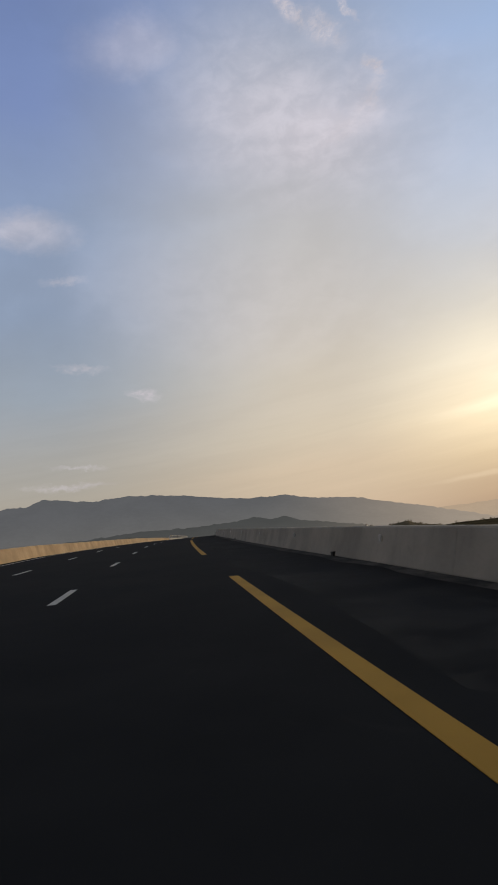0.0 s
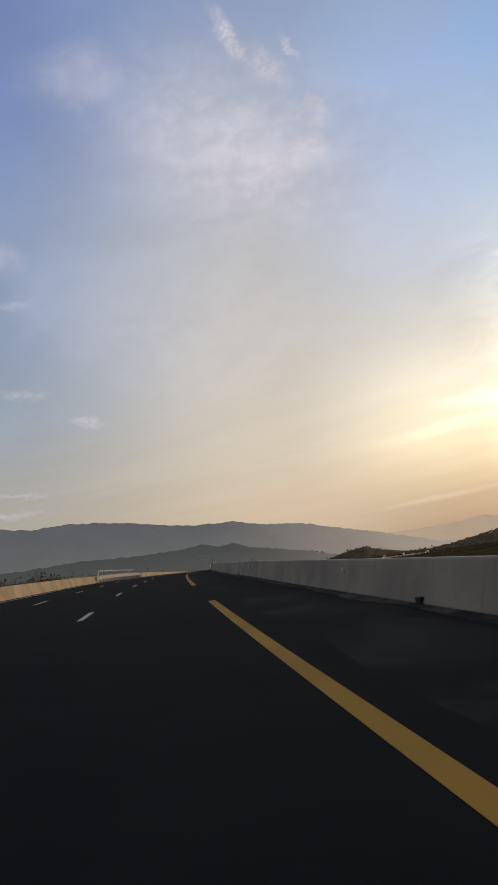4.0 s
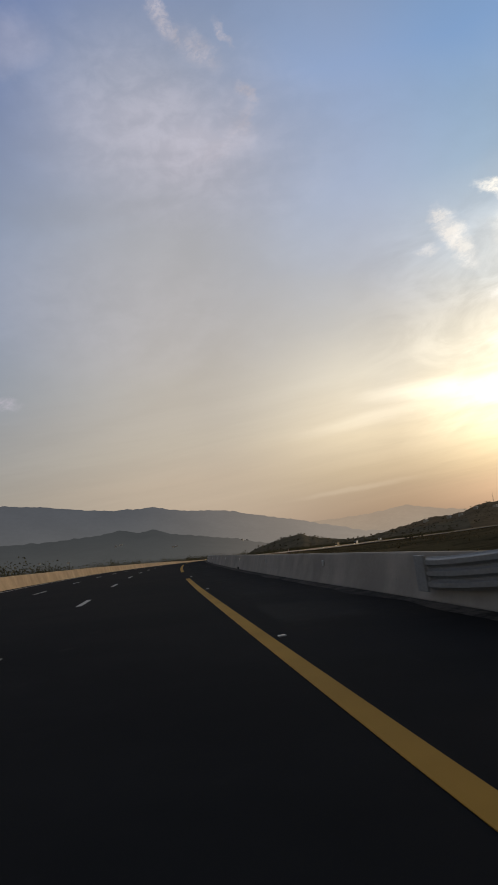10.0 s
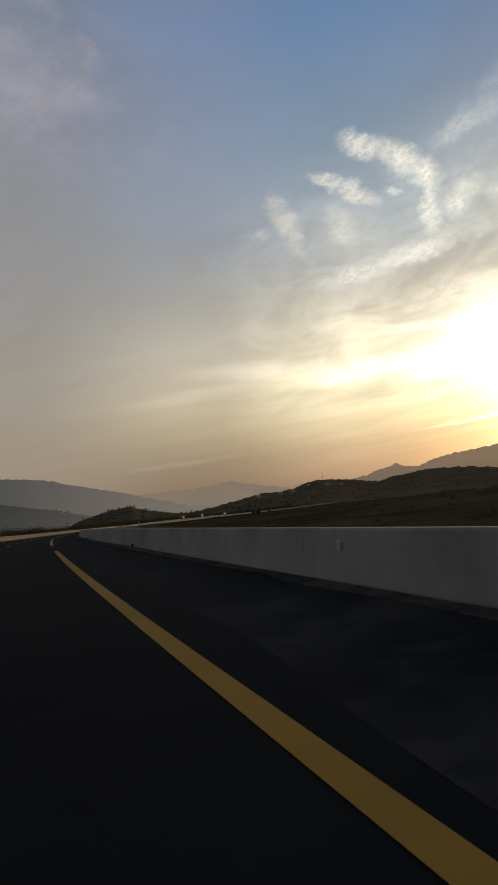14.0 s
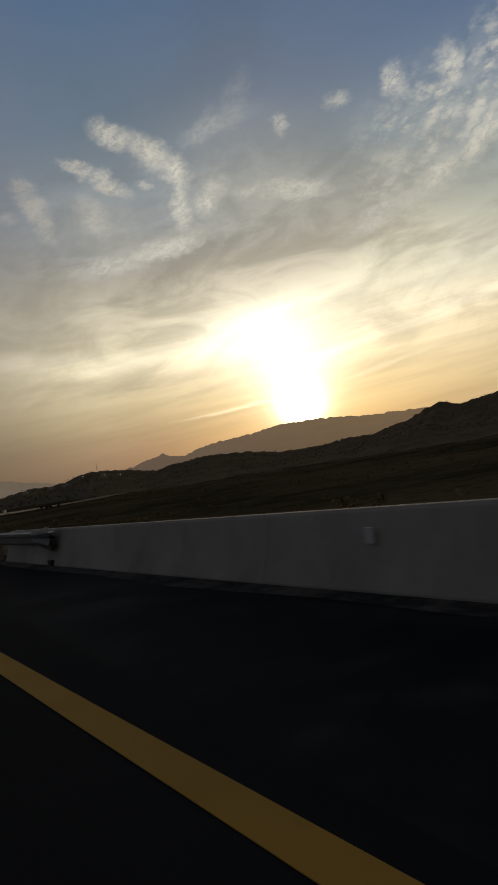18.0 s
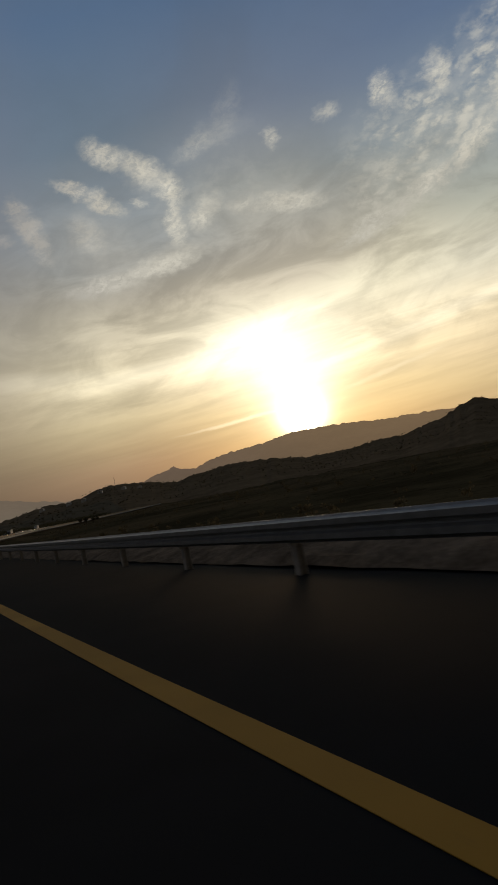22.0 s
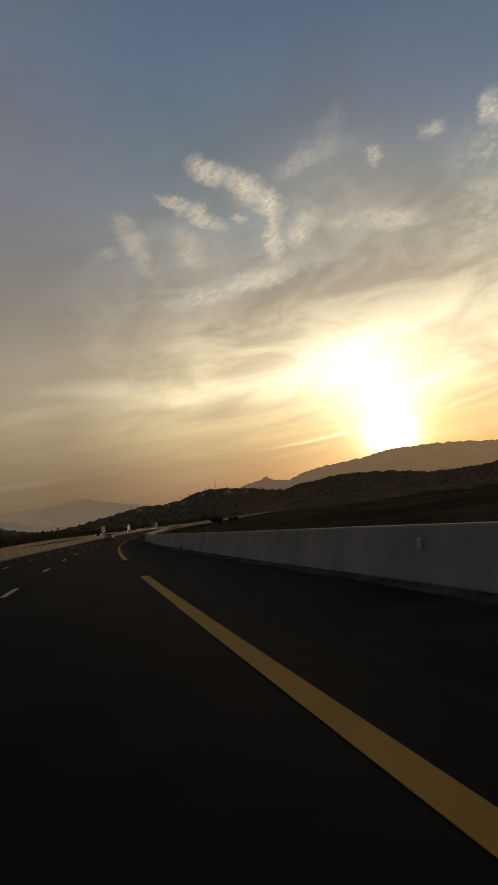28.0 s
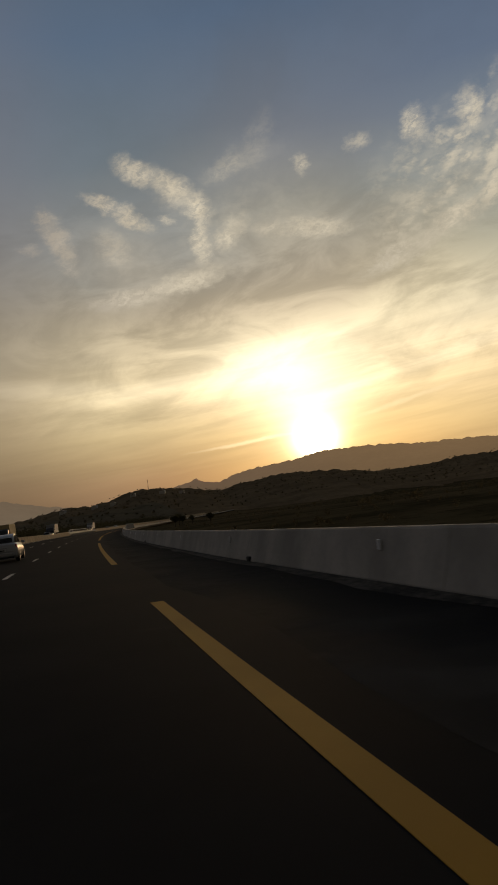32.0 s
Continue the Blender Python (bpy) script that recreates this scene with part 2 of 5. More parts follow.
    bend.inputs["Scale"].default_value, bend.inputs["Detail"].default_value, bend.inputs["Roughness"].default_value = 0.30, 6.0, 0.62
    shift = k.add("ShaderNodeSeparateXYZ")
    k.link(k.vec("SUBTRACT", bend.outputs["Color"], (0.5, 0.5, 0.5)), shift.inputs[0])
    tear = k.add("ShaderNodeTexNoise")
    k.put(tear.inputs["Vector"], flat)
    tear.inputs["Scale"].default_value, tear.inputs["Detail"].default_value, tear.inputs["Roughness"].default_value = 0.95, 5.0, 0.66
    rip = k.add("ShaderNodeSeparateXYZ")
    k.link(k.vec("SUBTRACT", tear.outputs["Color"], (0.5, 0.5, 0.5)), rip.inputs[0])
    waz = k.math("ADD", k.math("ADD", az, k.math("MULTIPLY", shift.outputs[0], 2.4)), k.math("MULTIPLY", rip.outputs[0], 1.25))
    wel = k.math("ADD", k.math("ADD", el, k.math("MULTIPLY", shift.outputs[1], 1.5)), k.math("MULTIPLY", rip.outputs[1], 0.85))

    def turned(angle, along, across):
        """Cloud directions turned by an angle and squeezed, for fibres and ripples."""
        c, s = math.cos(radians(angle)), math.sin(radians(angle))
        p = k.math("ADD", k.math("MULTIPLY", waz, c), k.math("MULTIPLY", wel, s * 1.1))
        q = k.math("SUBTRACT", k.math("MULTIPLY", wel, c * 1.1), k.math("MULTIPLY", waz, s))
        return k.combine(k.math("MULTIPLY", p, along), k.math("MULTIPLY", q, across))

    fibre = k.noise(turned(38, 0.55, 2.3), 1.0, 4, 0.6, 0.4)
    puffs = k.add("ShaderNodeTexVoronoi", feature="SMOOTH_F1")
    k.put(puffs.inputs["Vector"], turned(30, 0.85, 1.45))
    puffs.inputs["Scale"].default_value, puffs.inputs["Smoothness"].default_value = 0.95, 0.35
    puff = k.step(puffs.outputs["Distance"], 0.72, 0.22)

    def patch(u0, v0, caz, cel, wide, high, turn):
        u, v = k.math("SUBTRACT", u0, caz), k.math("SUBTRACT", v0, cel)
        c, s = math.cos(radians(turn)), math.sin(radians(turn))
        p = k.math("DIVIDE", k.math("ADD", k.math("MULTIPLY", u, c), k.math("MULTIPLY", v, s)), wide)
        q = k.math("DIVIDE", k.math("SUBTRACT", k.math("MULTIPLY", v, c), k.math("MULTIPLY", u, s)), high)
        r = k.math("SQRT", k.math("ADD", k.math("MULTIPLY", p, p), k.math("MULTIPLY", q, q)))
        return k.step(r, 1.35, 0.2)

    def joined(rows, u0, v0):
        total = None
        for row, weight in rows:
            m = k.math("MULTIPLY", patch(u0, v0, *row), weight)
            total = m if total is None else k.math("MAXIMUM", total, m)
        return total

    cloud = k.mix(k.step(az, 17.0, 44.0), CLOUD_COOL, CLOUD_GOLD)
    cloud = scaled(cloud, k.math("ADD", 0.82, k.math("ADD", k.math("MULTIPLY", k.step(soft, 0.36, 0.64), 0.16), k.math("MULTIPLY", k.step(fine, 0.36, 0.66), 0.16))))
    bank = k.math("MULTIPLY", joined(CLOUD_BANK, waz, wel), k.math("ADD", 0.50, k.math("MULTIPLY", k.step(mottle, 0.38, 0.60), 0.42)))
    colour = k.mix(k.math("MULTIPLY", bank, 0.74), colour, cloud)
    grain = k.math("ADD", k.math("MULTIPLY", tiny, 0.6), k.math("MULTIPLY", fine, 0.4))
    flock = k.math("MULTIPLY", k.math("ADD", 0.25, k.math("MULTIPLY", puff, 0.75)), k.step(k.math("ADD", k.math("MULTIPLY", grain, 0.6), k.math("MULTIPLY", fine, 0.4)), 0.38, 0.56))
    colour = k.mix(k.math("MULTIPLY", k.math("MULTIPLY", joined(CLOUD_FIELD, waz, wel), flock), 0.74), colour, cloud)
    torn = joined(CLOUD_STREAKS, waz, wel)
    torn = k.math("MULTIPLY", torn, k.math("ADD", 0.44, k.math("MULTIPLY", k.step(k.math("ADD", k.math("MULTIPLY", fibre, 0.55), k.math("MULTIPLY", shred, 0.45)), 0.40, 0.58), 0.56)))
    colour = k.mix(torn, colour, cloud)

    # light round the sun
    lit = k.math("MULTIPLY", joined(BRIGHT_STREAKS, k.math("ADD", az, k.math("MULTIPLY", shift.outputs[0], 3.0)), k.math("ADD", el, k.math("MULTIPLY", shift.outputs[1], 0.5))), 1.5)
    colour = k.mix(1.0, colour, scaled((1.0, 0.95, 0.78), lit), "ADD")
    du, dv = k.math("SUBTRACT", az, -SUN_AZ), k.math("SUBTRACT", el, SUN_EL)
    for (cu, cv, wide, high, power), tint in GLOWS:
        p = k.math("DIVIDE", k.math("SUBTRACT", du, cu), wide)
        q = k.math("DIVIDE", k.math("SUBTRACT", dv, cv), high)
        e = k.math("ADD", k.math("MULTIPLY", p, p), k.math("MULTIPLY", q, q))
        colour = k.mix(1.0, colour, scaled(tint, k.math("MULTIPLY", k.math("EXPONENT", k.math("MULTIPLY", e, -1.0)), power)), "ADD")
    # below the horizon the sky goes on as dim land
    colour = k.mix(k.step(el, -0.4, -6.0), colour, (0.05, 0.045, 0.04))
    back = k.add("ShaderNodeBackground")
    k.link(colour, back.inputs[0])
    back.inputs[1].default_value = SKY_STRENGTH
    out = k.add("ShaderNodeOutputWorld")
    k.link(back.outputs[0], out.inputs[0])


build_sky()

sun_lamp = new("sun", bpy.data.lights.new("sun", "SUN"))
sun_lamp.data.energy, sun_lamp.data.angle, sun_lamp.data.color = 1.5, radians(9.0), (1.0, 0.66, 0.36)
sun_lamp.matrix_world = look((0, 0, 300), Vector((0, 0, 300)) - heading_vector(SUN_AZ, SUN_EL))

# ---------------------------------------------------------------- materials
def material(name, build, rough=0.8, metal=0.0, spec=0.5):
    m = bpy.data.materials.new(name)
    m.use_nodes = True
    k = Nodes(m.node_tree)
    p = k.add("ShaderNodeBsdfPrincipled")
    p.inputs["Roughness"].default_value, p.inputs["Metallic"].default_value = rough, metal
    p.inputs["Specular IOR Level"].default_value = spec
    out = k.add("ShaderNodeOutputMaterial")
    k.link(p.outputs[0], out.inputs[0])
    build(k, p)
    return m


def place_of(k):
    return k.add("ShaderNodeTexCoord").outputs["Object"]


def bump(k, p, height, strength, distance=0.01):
    b = k.add("ShaderNodeBump")
    b.inputs["Strength"].default_value, b.inputs["Distance"].default_value = strength, distance
    k.put(b.inputs["Height"], height)
    k.link(b.outputs[0], p.inputs["Normal"])


def plain(name, colour, rough=0.6, metal=0.0, vary=0.15, scale=3.0, grain=0.0, spec=0.5):
    def build(k, p):
        v = place_of(k)
        n = k.math("ADD", k.math("MULTIPLY", k.noise(v, scale, 4), 0.6), k.math("MULTIPLY", k.noise(v, scale * 9, 3), 0.4))
        dark, light = tuple(c * (1 - vary) for c in colour), tuple(min(1, c * (1 + vary)) for c in colour)
        k.put(p.inputs["Base Color"], k.mix(k.step(n, 0.3, 0.7), dark, light))
        if grain:
            bump(k, p, k.noise(v, scale * 30, 3), grain)
    return material(name, build, rough, metal, spec)


def asphalt(k, p):
    v = place_of(k)
    grain, broad, fleck = k.noise(v, 60, 3, 0.7), k.noise(v, 0.35, 4, 0.6), k.noise(v, 160, 2, 0.5)
    base = k.mix(k.step(broad, 0.3, 0.7), (0.0156, 0.0166, 0.0184), (0.0250, 0.0258, 0.0272))
    base = k.mix(k.math("MULTIPLY", k.step(fleck, 0.62, 0.75), 0.35), base, (0.045, 0.045, 0.045))
    base = k.mix(k.math("MULTIPLY", k.step(k.noise(v, 1.3, 5, 0.65, 0.8), 0.63, 0.78), 0.25), base, (0.06, 0.058, 0.054))
    k.put(p.inputs["Base Color"], base)
    k.put(p.inputs["Roughness"], k.ramp(broad, [(0.3, 0.78), (0.7, 0.9)]))
    bump(k, p, grain, 0.28, 0.006)


def concrete(tone):
    def build(k, p):
        v = place_of(k)
        broad, fine = k.noise(v, 0.5, 5, 0.6), k.noise(v, 14, 5, 0.65)
        stretch = k.add("ShaderNodeMapping")
        stretch.inputs["Scale"].default_value = (2.2, 2.2, 0.25)
        k.link(v, stretch.inputs[0])
        streak = k.noise(stretch.outputs[0], 1.6, 5, 0.65, 0.5)
        dark, light = tuple(c * 0.72 for c in tone), tuple(min(1, c * 1.15) for c in tone)
        base = k.mix(k.step(broad, 0.3, 0.72), dark, light)
        base = k.mix(k.math("MULTIPLY", k.step(fine, 0.45, 0.7), 0.25), base, tuple(c * 0.6 for c in tone))
        base = k.mix(k.math("MULTIPLY", k.step(streak, 0.58, 0.75), 0.45), base, tuple(c * 0.5 for c in tone))
        rand = k.add("ShaderNodeObjectInfo").outputs["Random"]
        base = k.mix(k.math("MULTIPLY", rand, 0.22), base, dark)
        k.put(p.inputs["Base Color"], base)
        bump(k, p, fine, 0.25, 0.01)
    return build


def worn_paint(colour):
    def build(k, p):
        v = place_of(k)
        wear = k.math("ADD", k.math("MULTIPLY", k.noise(v, 45, 4, 0.7), 0.6), k.math("MULTIPLY", k.noise(v, 2.0, 4, 0.6), 0.5))
        tone = k.mix(k.step(k.noise(v, 0.8, 3), 0.3, 0.7), tuple(c * 0.82 for c in colour), colour)
        k.put(p.inputs["Base Color"], k.mix(k.step(wear, 0.66, 0.8), tone, (0.06, 0.058, 0.05)))
        bump(k, p, k.noise(v, 90, 2), 0.3, 0.004)
    return build


def galvanised(k, p):
    v = place_of(k)
    n = k.noise(v, 18, 4, 0.6)
    k.put(p.inputs["Base Color"], k.mix(k.step(n, 0.3, 0.7), (0.29, 0.30, 0.30), (0.41, 0.42, 0.415)))
    k.put(p.inputs["Roughness"], k.ramp(n, [(0.3, 0.5), (0.7, 0.68)]))


def scrub(dark, light, dry):
    def build(k, p):
        v = place_of(k)
        broad, mid, fine = k.noise(v, 0.006, 5, 0.6), k.noise(v, 0.04, 5, 0.65), k.noise(v, 0.35, 4, 0.65)
        base = k.mix(k.step(mid, 0.38, 0.62), dark, light)
        base = k.mix(k.math("MULTIPLY", k.step(broad, 0.46, 0.6), 0.75), base, dry)
        base = k.mix(k.math("MULTIPLY", k.step(fine, 0.5, 0.68), 0.6), base, tuple(c * 0.45 for c in dark))
        k.put(p.inputs["Base Color"], base)
        bump(k, p, k.math("ADD", k.math("MULTIPLY", mid, 2.0), fine), 0.35, 0.4)
    return build


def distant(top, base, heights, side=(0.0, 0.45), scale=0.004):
    """Glowing backdrop of far mountains, haze painted into its emission: its tone at the crest and at the foot, each as
    a pair from the cool side to the sun's side.
    """
    m = bpy.data.materials.new("painted_haze_land")
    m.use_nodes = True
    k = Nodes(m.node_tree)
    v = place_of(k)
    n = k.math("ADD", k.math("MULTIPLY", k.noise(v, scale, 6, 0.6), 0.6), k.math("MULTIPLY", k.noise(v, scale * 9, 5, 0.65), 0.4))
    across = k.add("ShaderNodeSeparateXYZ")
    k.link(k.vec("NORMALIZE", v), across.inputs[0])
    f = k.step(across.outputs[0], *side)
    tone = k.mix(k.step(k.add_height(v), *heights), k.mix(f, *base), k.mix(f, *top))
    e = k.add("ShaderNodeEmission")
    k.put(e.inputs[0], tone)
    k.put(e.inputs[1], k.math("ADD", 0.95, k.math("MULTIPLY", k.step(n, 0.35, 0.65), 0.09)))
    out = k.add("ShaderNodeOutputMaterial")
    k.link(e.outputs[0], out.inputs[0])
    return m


M_ASPHALT = material("asphalt", asphalt, 0.85, 0.0, 0.012)
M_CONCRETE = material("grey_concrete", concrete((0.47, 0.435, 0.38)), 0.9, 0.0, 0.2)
# The warm tan of low sunlight is put into this base colour.
M_SUNTINT = material("sun_tinted_concrete", concrete((0.44, 0.335, 0.22)), 0.85, 0.0, 0.12)
M_YELLOW = material("yellow_paint", worn_paint((0.55, 0.295, 0.038)), 0.8, 0.0, 0.15)
M_WHITE = material("white_paint", worn_paint((0.55, 0.55, 0.53)), 0.8, 0.0, 0.15)
M_STEEL = material("galvanised_steel", galvanised, 0.5, 0.25)
M_DULLSTEEL = plain("weathered_rail_steel", (0.24, 0.235, 0.22), 0.45, 0.35, 0.25, 6)
M_DARKPOST = plain("dusty_post_steel", (0.44, 0.38, 0.31), 0.9, 0.0, 0.3, 10, 0.0, 0.1)
M_BLACK = plain("black_rubber", (0.015, 0.015, 0.016), 0.7, 0, 0.2, 20)
M_RED = plain("red_reflector", (0.62, 0.035, 0.035), 0.35, 0, 0.1, 20)
M_REFLECT = plain("white_reflector", (0.80, 0.80, 0.80), 0.3, 0, 0.05, 20)
M_DIRT = plain("verge_earth", (0.23, 0.18, 0.13), 0.95, 0, 0.5, 1.4, 0.8, 0.0)
M_GROUND = material("scrub_land", scrub((0.055, 0.047, 0.027), (0.098, 0.082, 0.046), (0.15, 0.115, 0.066)), 0.95, 0.0, 0.0)

# ---------------------------------------------------------------- the road's line
STEP = 2.0
LINE_S = [-80, -40, 0, 40, 80, 120, 160, 200, 240, 280, 320, 360, 400, 440, 480, 520, 560, 600, 640, 680, 720, 760, 800, 840, 880, 920, 960, 1000, 1040, 1200, 1400, 1560]
LINE_HEAD = [8.92, 7.72, 6.60, 5.16, 3.46, 1.82, 0.25, -1.39, -3.21, -5.08, -6.81, -8.39, -10.19, -12.31, -14.39, -16.17, -17.82, -19.50, -21.27, -23.13, -24.97, -26.84, -28.66, -30.20, -31.55, -32.82, -34.07, -35.33, -36.53, -43.03, -50.53, -55.53]
LINE_Z = [-3.94, -2.04, 0.00, 1.83, 3.40, 4.65, 5.59, 6.31, 6.80, 7.04, 7.10, 6.98, 6.65, 6.13, 5.52, 4.92, 4.33, 3.75, 3.17, 2.59, 1.93, 1.14, 0.31, -0.48, -1.16, -1.79, -2.44, -3.14, -3.90, -6.90, -9.90, -10.90]
LINE_BANK = [0.030, 0.030, 0.037, 0.038, 0.028, 0.035, 0.039, 0.040, 0.041, 0.034, 0.028, 0.021, 0.027, 0.032, 0.030, 0.029, 0.028, 0.027, 0.025, 0.023, 0.014, 0.009, 0.019, 0.026, 0.036, 0.043, 0.040, 0.038, 0.037, 0.030, 0.020, 0.020]
STATIONS = np.arange(-80, 1561, STEP)
_h = np.radians(np.interp(STATIONS, LINE_S, LINE_HEAD))
_x, _y = np.cumsum(-np.sin(_h)) * STEP, np.cumsum(np.cos(_h)) * STEP
_x, _y = _x - np.interp(0, STATIONS, _x), _y - np.interp(0, STATIONS, _y)


def spot(s, left, up=0.0):
    """A place by its station, metres to the left of the yellow edge line, and height over the road."""
    h = np.interp(s, STATIONS, _h)
    b = np.interp(s, LINE_S, LINE_BANK)
    return np.array((np.interp(s, STATIONS, _x) - left * np.cos(h), np.interp(s, STATIONS, _y) - left * np.sin(h),
                     np.interp(s, LINE_S, LINE_Z) + np.clip(left, -6, 27) * b + up))


def heading_at(s):
    return math.degrees(np.interp(s, STATIONS, _h))


def stand(s, left, up=0.0, turn=0.0):
    x, y, z = spot(s, left, up)
    return pose(x, y, z, 0, 0, heading_at(s) + turn)


def mesh_object(name, verts, faces, mat, parent=None, label="", smooth=False):
    me = bpy.data.meshes.new(name)
    if isinstance(faces, np.ndarray):
        me.vertices.add(len(verts))
        me.vertices.foreach_set("co", np.asarray(verts, dtype=np.float32).ravel())
        me.loops.add(faces.size)
        me.loops.foreach_set("vertex_index", faces.astype(np.int32).ravel())
        me.polygons.add(len(faces))
        me.polygons.foreach_set("loop_start", np.arange(0, faces.size, faces.shape[1], dtype=np.int32))
        me.update(calc_edges=True)
    else:
        me.from_pydata([tuple(map(float, v)) for v in verts], [], faces)
    if mat:
        me.materials.append(mat)
    if smooth:
        me.shade_smooth()
    ob = new(name, me)
    if parent:
        ob.parent = parent
    if label:
        ob["label"] = label
    return ob


def sweep_data(profile, s0, s1, step=4.0, closed=True, caps=True):
    """A profile of (left, up) points carried along the road from s0 to s1."""
    n = max(1, int(math.ceil((s1 - s0) / step)))
    ss = np.linspace(s0, s1, n + 1)
    m = len(profile)
    rows = [np.stack([spot(s, l, u) for l, u in profile]) for s in ss]
    verts = np.concatenate(rows)
    faces = []
    for i in range(n):
        for j in range(m if closed else m - 1):
            a, b = i * m + j, i * m + (j + 1) % m
            faces.append((a, b, b + m, a + m))
    if closed and caps:
        faces += [tuple(range(m - 1, -1, -1)), tuple(range(n * m, n * m + m))]
    return verts, faces


def sweep(name, profile, s0, s1, mat, parent=None, step=4.0, closed=True, label="", smooth=False):
    v, f = sweep_data(profile, s0, s1, step, closed)
    return mesh_object(name, v, f, mat, parent, label, smooth)


def part(name, bm, mat, parent, label=""):
    me = bpy.data.meshes.new(name)
    bm.to_mesh(me)
    bm.free()
    me.materials.append(mat)
    ob = new(name, me)
    ob.parent = parent
    if label:
        ob["label"] = label
    return ob


def box(size, at=(0, 0, 0), bevel=0.0, turn=None):
    bm = bmesh.new()
    bmesh.ops.create_cube(bm, size=1)
    bmesh.ops.scale(bm, vec=size, verts=bm.verts)
    if bevel:
        bmesh.ops.bevel(bm, geom=bm.edges[:], offset=bevel, segments=2, affect="EDGES", profile=0.5)
    if turn:
        bmesh.ops.transform(bm, matrix=turn, verts=bm.verts)
    bmesh.ops.translate(bm, vec=at, verts=bm.verts)
    return bm


def tube(a, b, r, n=12, r2=None):
    bm = bmesh.new()
    a, b = Vector(a), Vector(b)
    q = (b - a).to_track_quat("Z", "Y").to_matrix().to_4x4()
    bmesh.ops.create_cone(bm, cap_ends=True, segments=n, radius1=r, radius2=r if r2 is None else r2, depth=(b - a).length,
                          matrix=Matrix.Translation((a + b) / 2) @ q)
    return bm


def empty(name, m, label, category, group=""):
    ob = new(name)
    ob.matrix_world = m
    return tagged(ob, label, category, group)

# ---------------------------------------------------------------- ground and road
RIGHT, LEFT = -2.87, 11.57          # feet of the two barriers
FAR_EDGE = 27.0


def land_height(px, py):
    """Height of the open land: level with the road along it, lower valley beside it."""
    ss = STATIONS[::4]
    cx, cy, ch = _x[::4], _y[::4], _h[::4]
    d2 = (px[:, None] - cx[None]) ** 2 + (py[:, None] - cy[None]) ** 2
    i = d2.argmin(1)
    s = ss[i]
    dx, dy = px - cx[i], py - cy[i]
    left = -dx * np.cos(ch[i]) - dy * np.sin(ch[i])
    far = np.sqrt(d2[np.arange(len(px)), i])
    left = np.where(np.abs(left) < far * 0.7, np.sign(left + 1e-6) * far, left)
    road_z = np.interp(s, LINE_S, LINE_Z) + np.clip(left, -6, 27) * np.interp(s, LINE_S, LINE_BANK)
    off = np.maximum(np.maximum(-4.5 - left, left - 27.5), 0)
    # beside the road: an embankment, but a level verge where the steel rail runs
    verge = np.interp(s, [430, 455, 640, 665], [0, 1, 1, 0]) * (left < 0)
    low = np.interp(s, [150, 330, 700, 900], [6.0, 6.0, 4.0, 2.0])
    drop = np.minimum(off * 0.5, np.where(left < 0, low, 3.0)) * (1 - verge) + verge * np.minimum(off * 0.09, 4.0)
    beyond = np.maximum(off - 14, 0)
    fall = np.where(left > 0, np.minimum(beyond * 0.012, 18), np.minimum(beyond * 0.015, 14) * np.interp(s, [150, 400, 700], [1, 0.6, 0.15]))
    z = road_z - 0.30 - drop - fall
    span = np.interp(s, [176, 184, 226, 234], [0, 1, 1, 0])
    z = z - span * (np.abs(left - 11) < 30) * 5.0
    return z


def build_ground():
    n = 190
    u = np.linspace(-1, 1, n)
    warp = np.sign(u) * (650 * np.abs(u) + 4250 * np.abs(u) ** 4)
    gx, gy = np.meshgrid(warp + 90, warp + 420)
    px, py = gx.ravel(), gy.ravel()
    z = np.concatenate([land_height(px[i:i + 4000], py[i:i + 4000]) for i in range(0, len(px), 4000)])
    rough = np.array([noise.fractal((x * 0.012, y * 0.012, 0.3), 1.0, 2.0, 4) for x, y in zip(px, py)])
    near = np.array([min(np.min(np.hypot(_x[::20] - x, _y[::20] - y)), 400) for x, y in zip(px, py)])
    z = z + rough * np.clip((near - 35) / 120, 0, 1) * 3.5
    faces = [(j * n + i, j * n + i + 1, (j + 1) * n + i + 1, (j + 1) * n + i) for j in range(n - 1) for i in range(n - 1)]
    ob = mesh_object("ground", np.stack([px, py, z], -1), faces, M_GROUND, smooth=True)
    tagged(ob, "dry scrubland falling away from the raised highway", "ground", kind="structure")


build_ground()
S_START, S_END = -78, 1540
tagged(sweep("road", [(RIGHT - 1.0, 0), (LEFT + 0.9, 0), (LEFT + 0.9, -0.6), (RIGHT - 1.0, -0.6)], S_START, S_END, M_ASPHALT, step=4),
       "dark smooth new asphalt carriageway with three lanes", "road", kind="structure")
tagged(sweep("road_opposite", [(LEFT + 1.0, 0), (FAR_EDGE, 0), (FAR_EDGE, -0.6), (LEFT + 1.0, -0.6)], S_START, S_END, M_ASPHALT, step=8),
       "dark asphalt carriageway for the opposite traffic", "road", kind="structure")


def stripe(name, left, s0, s1, mat, width, parent=None):
    return sweep(name, [(left - width / 2, 0.001), (left + width / 2, 0.001), (left + width / 2, 0.005), (left - width / 2, 0.005)], s0, s1, mat, parent, step=6)


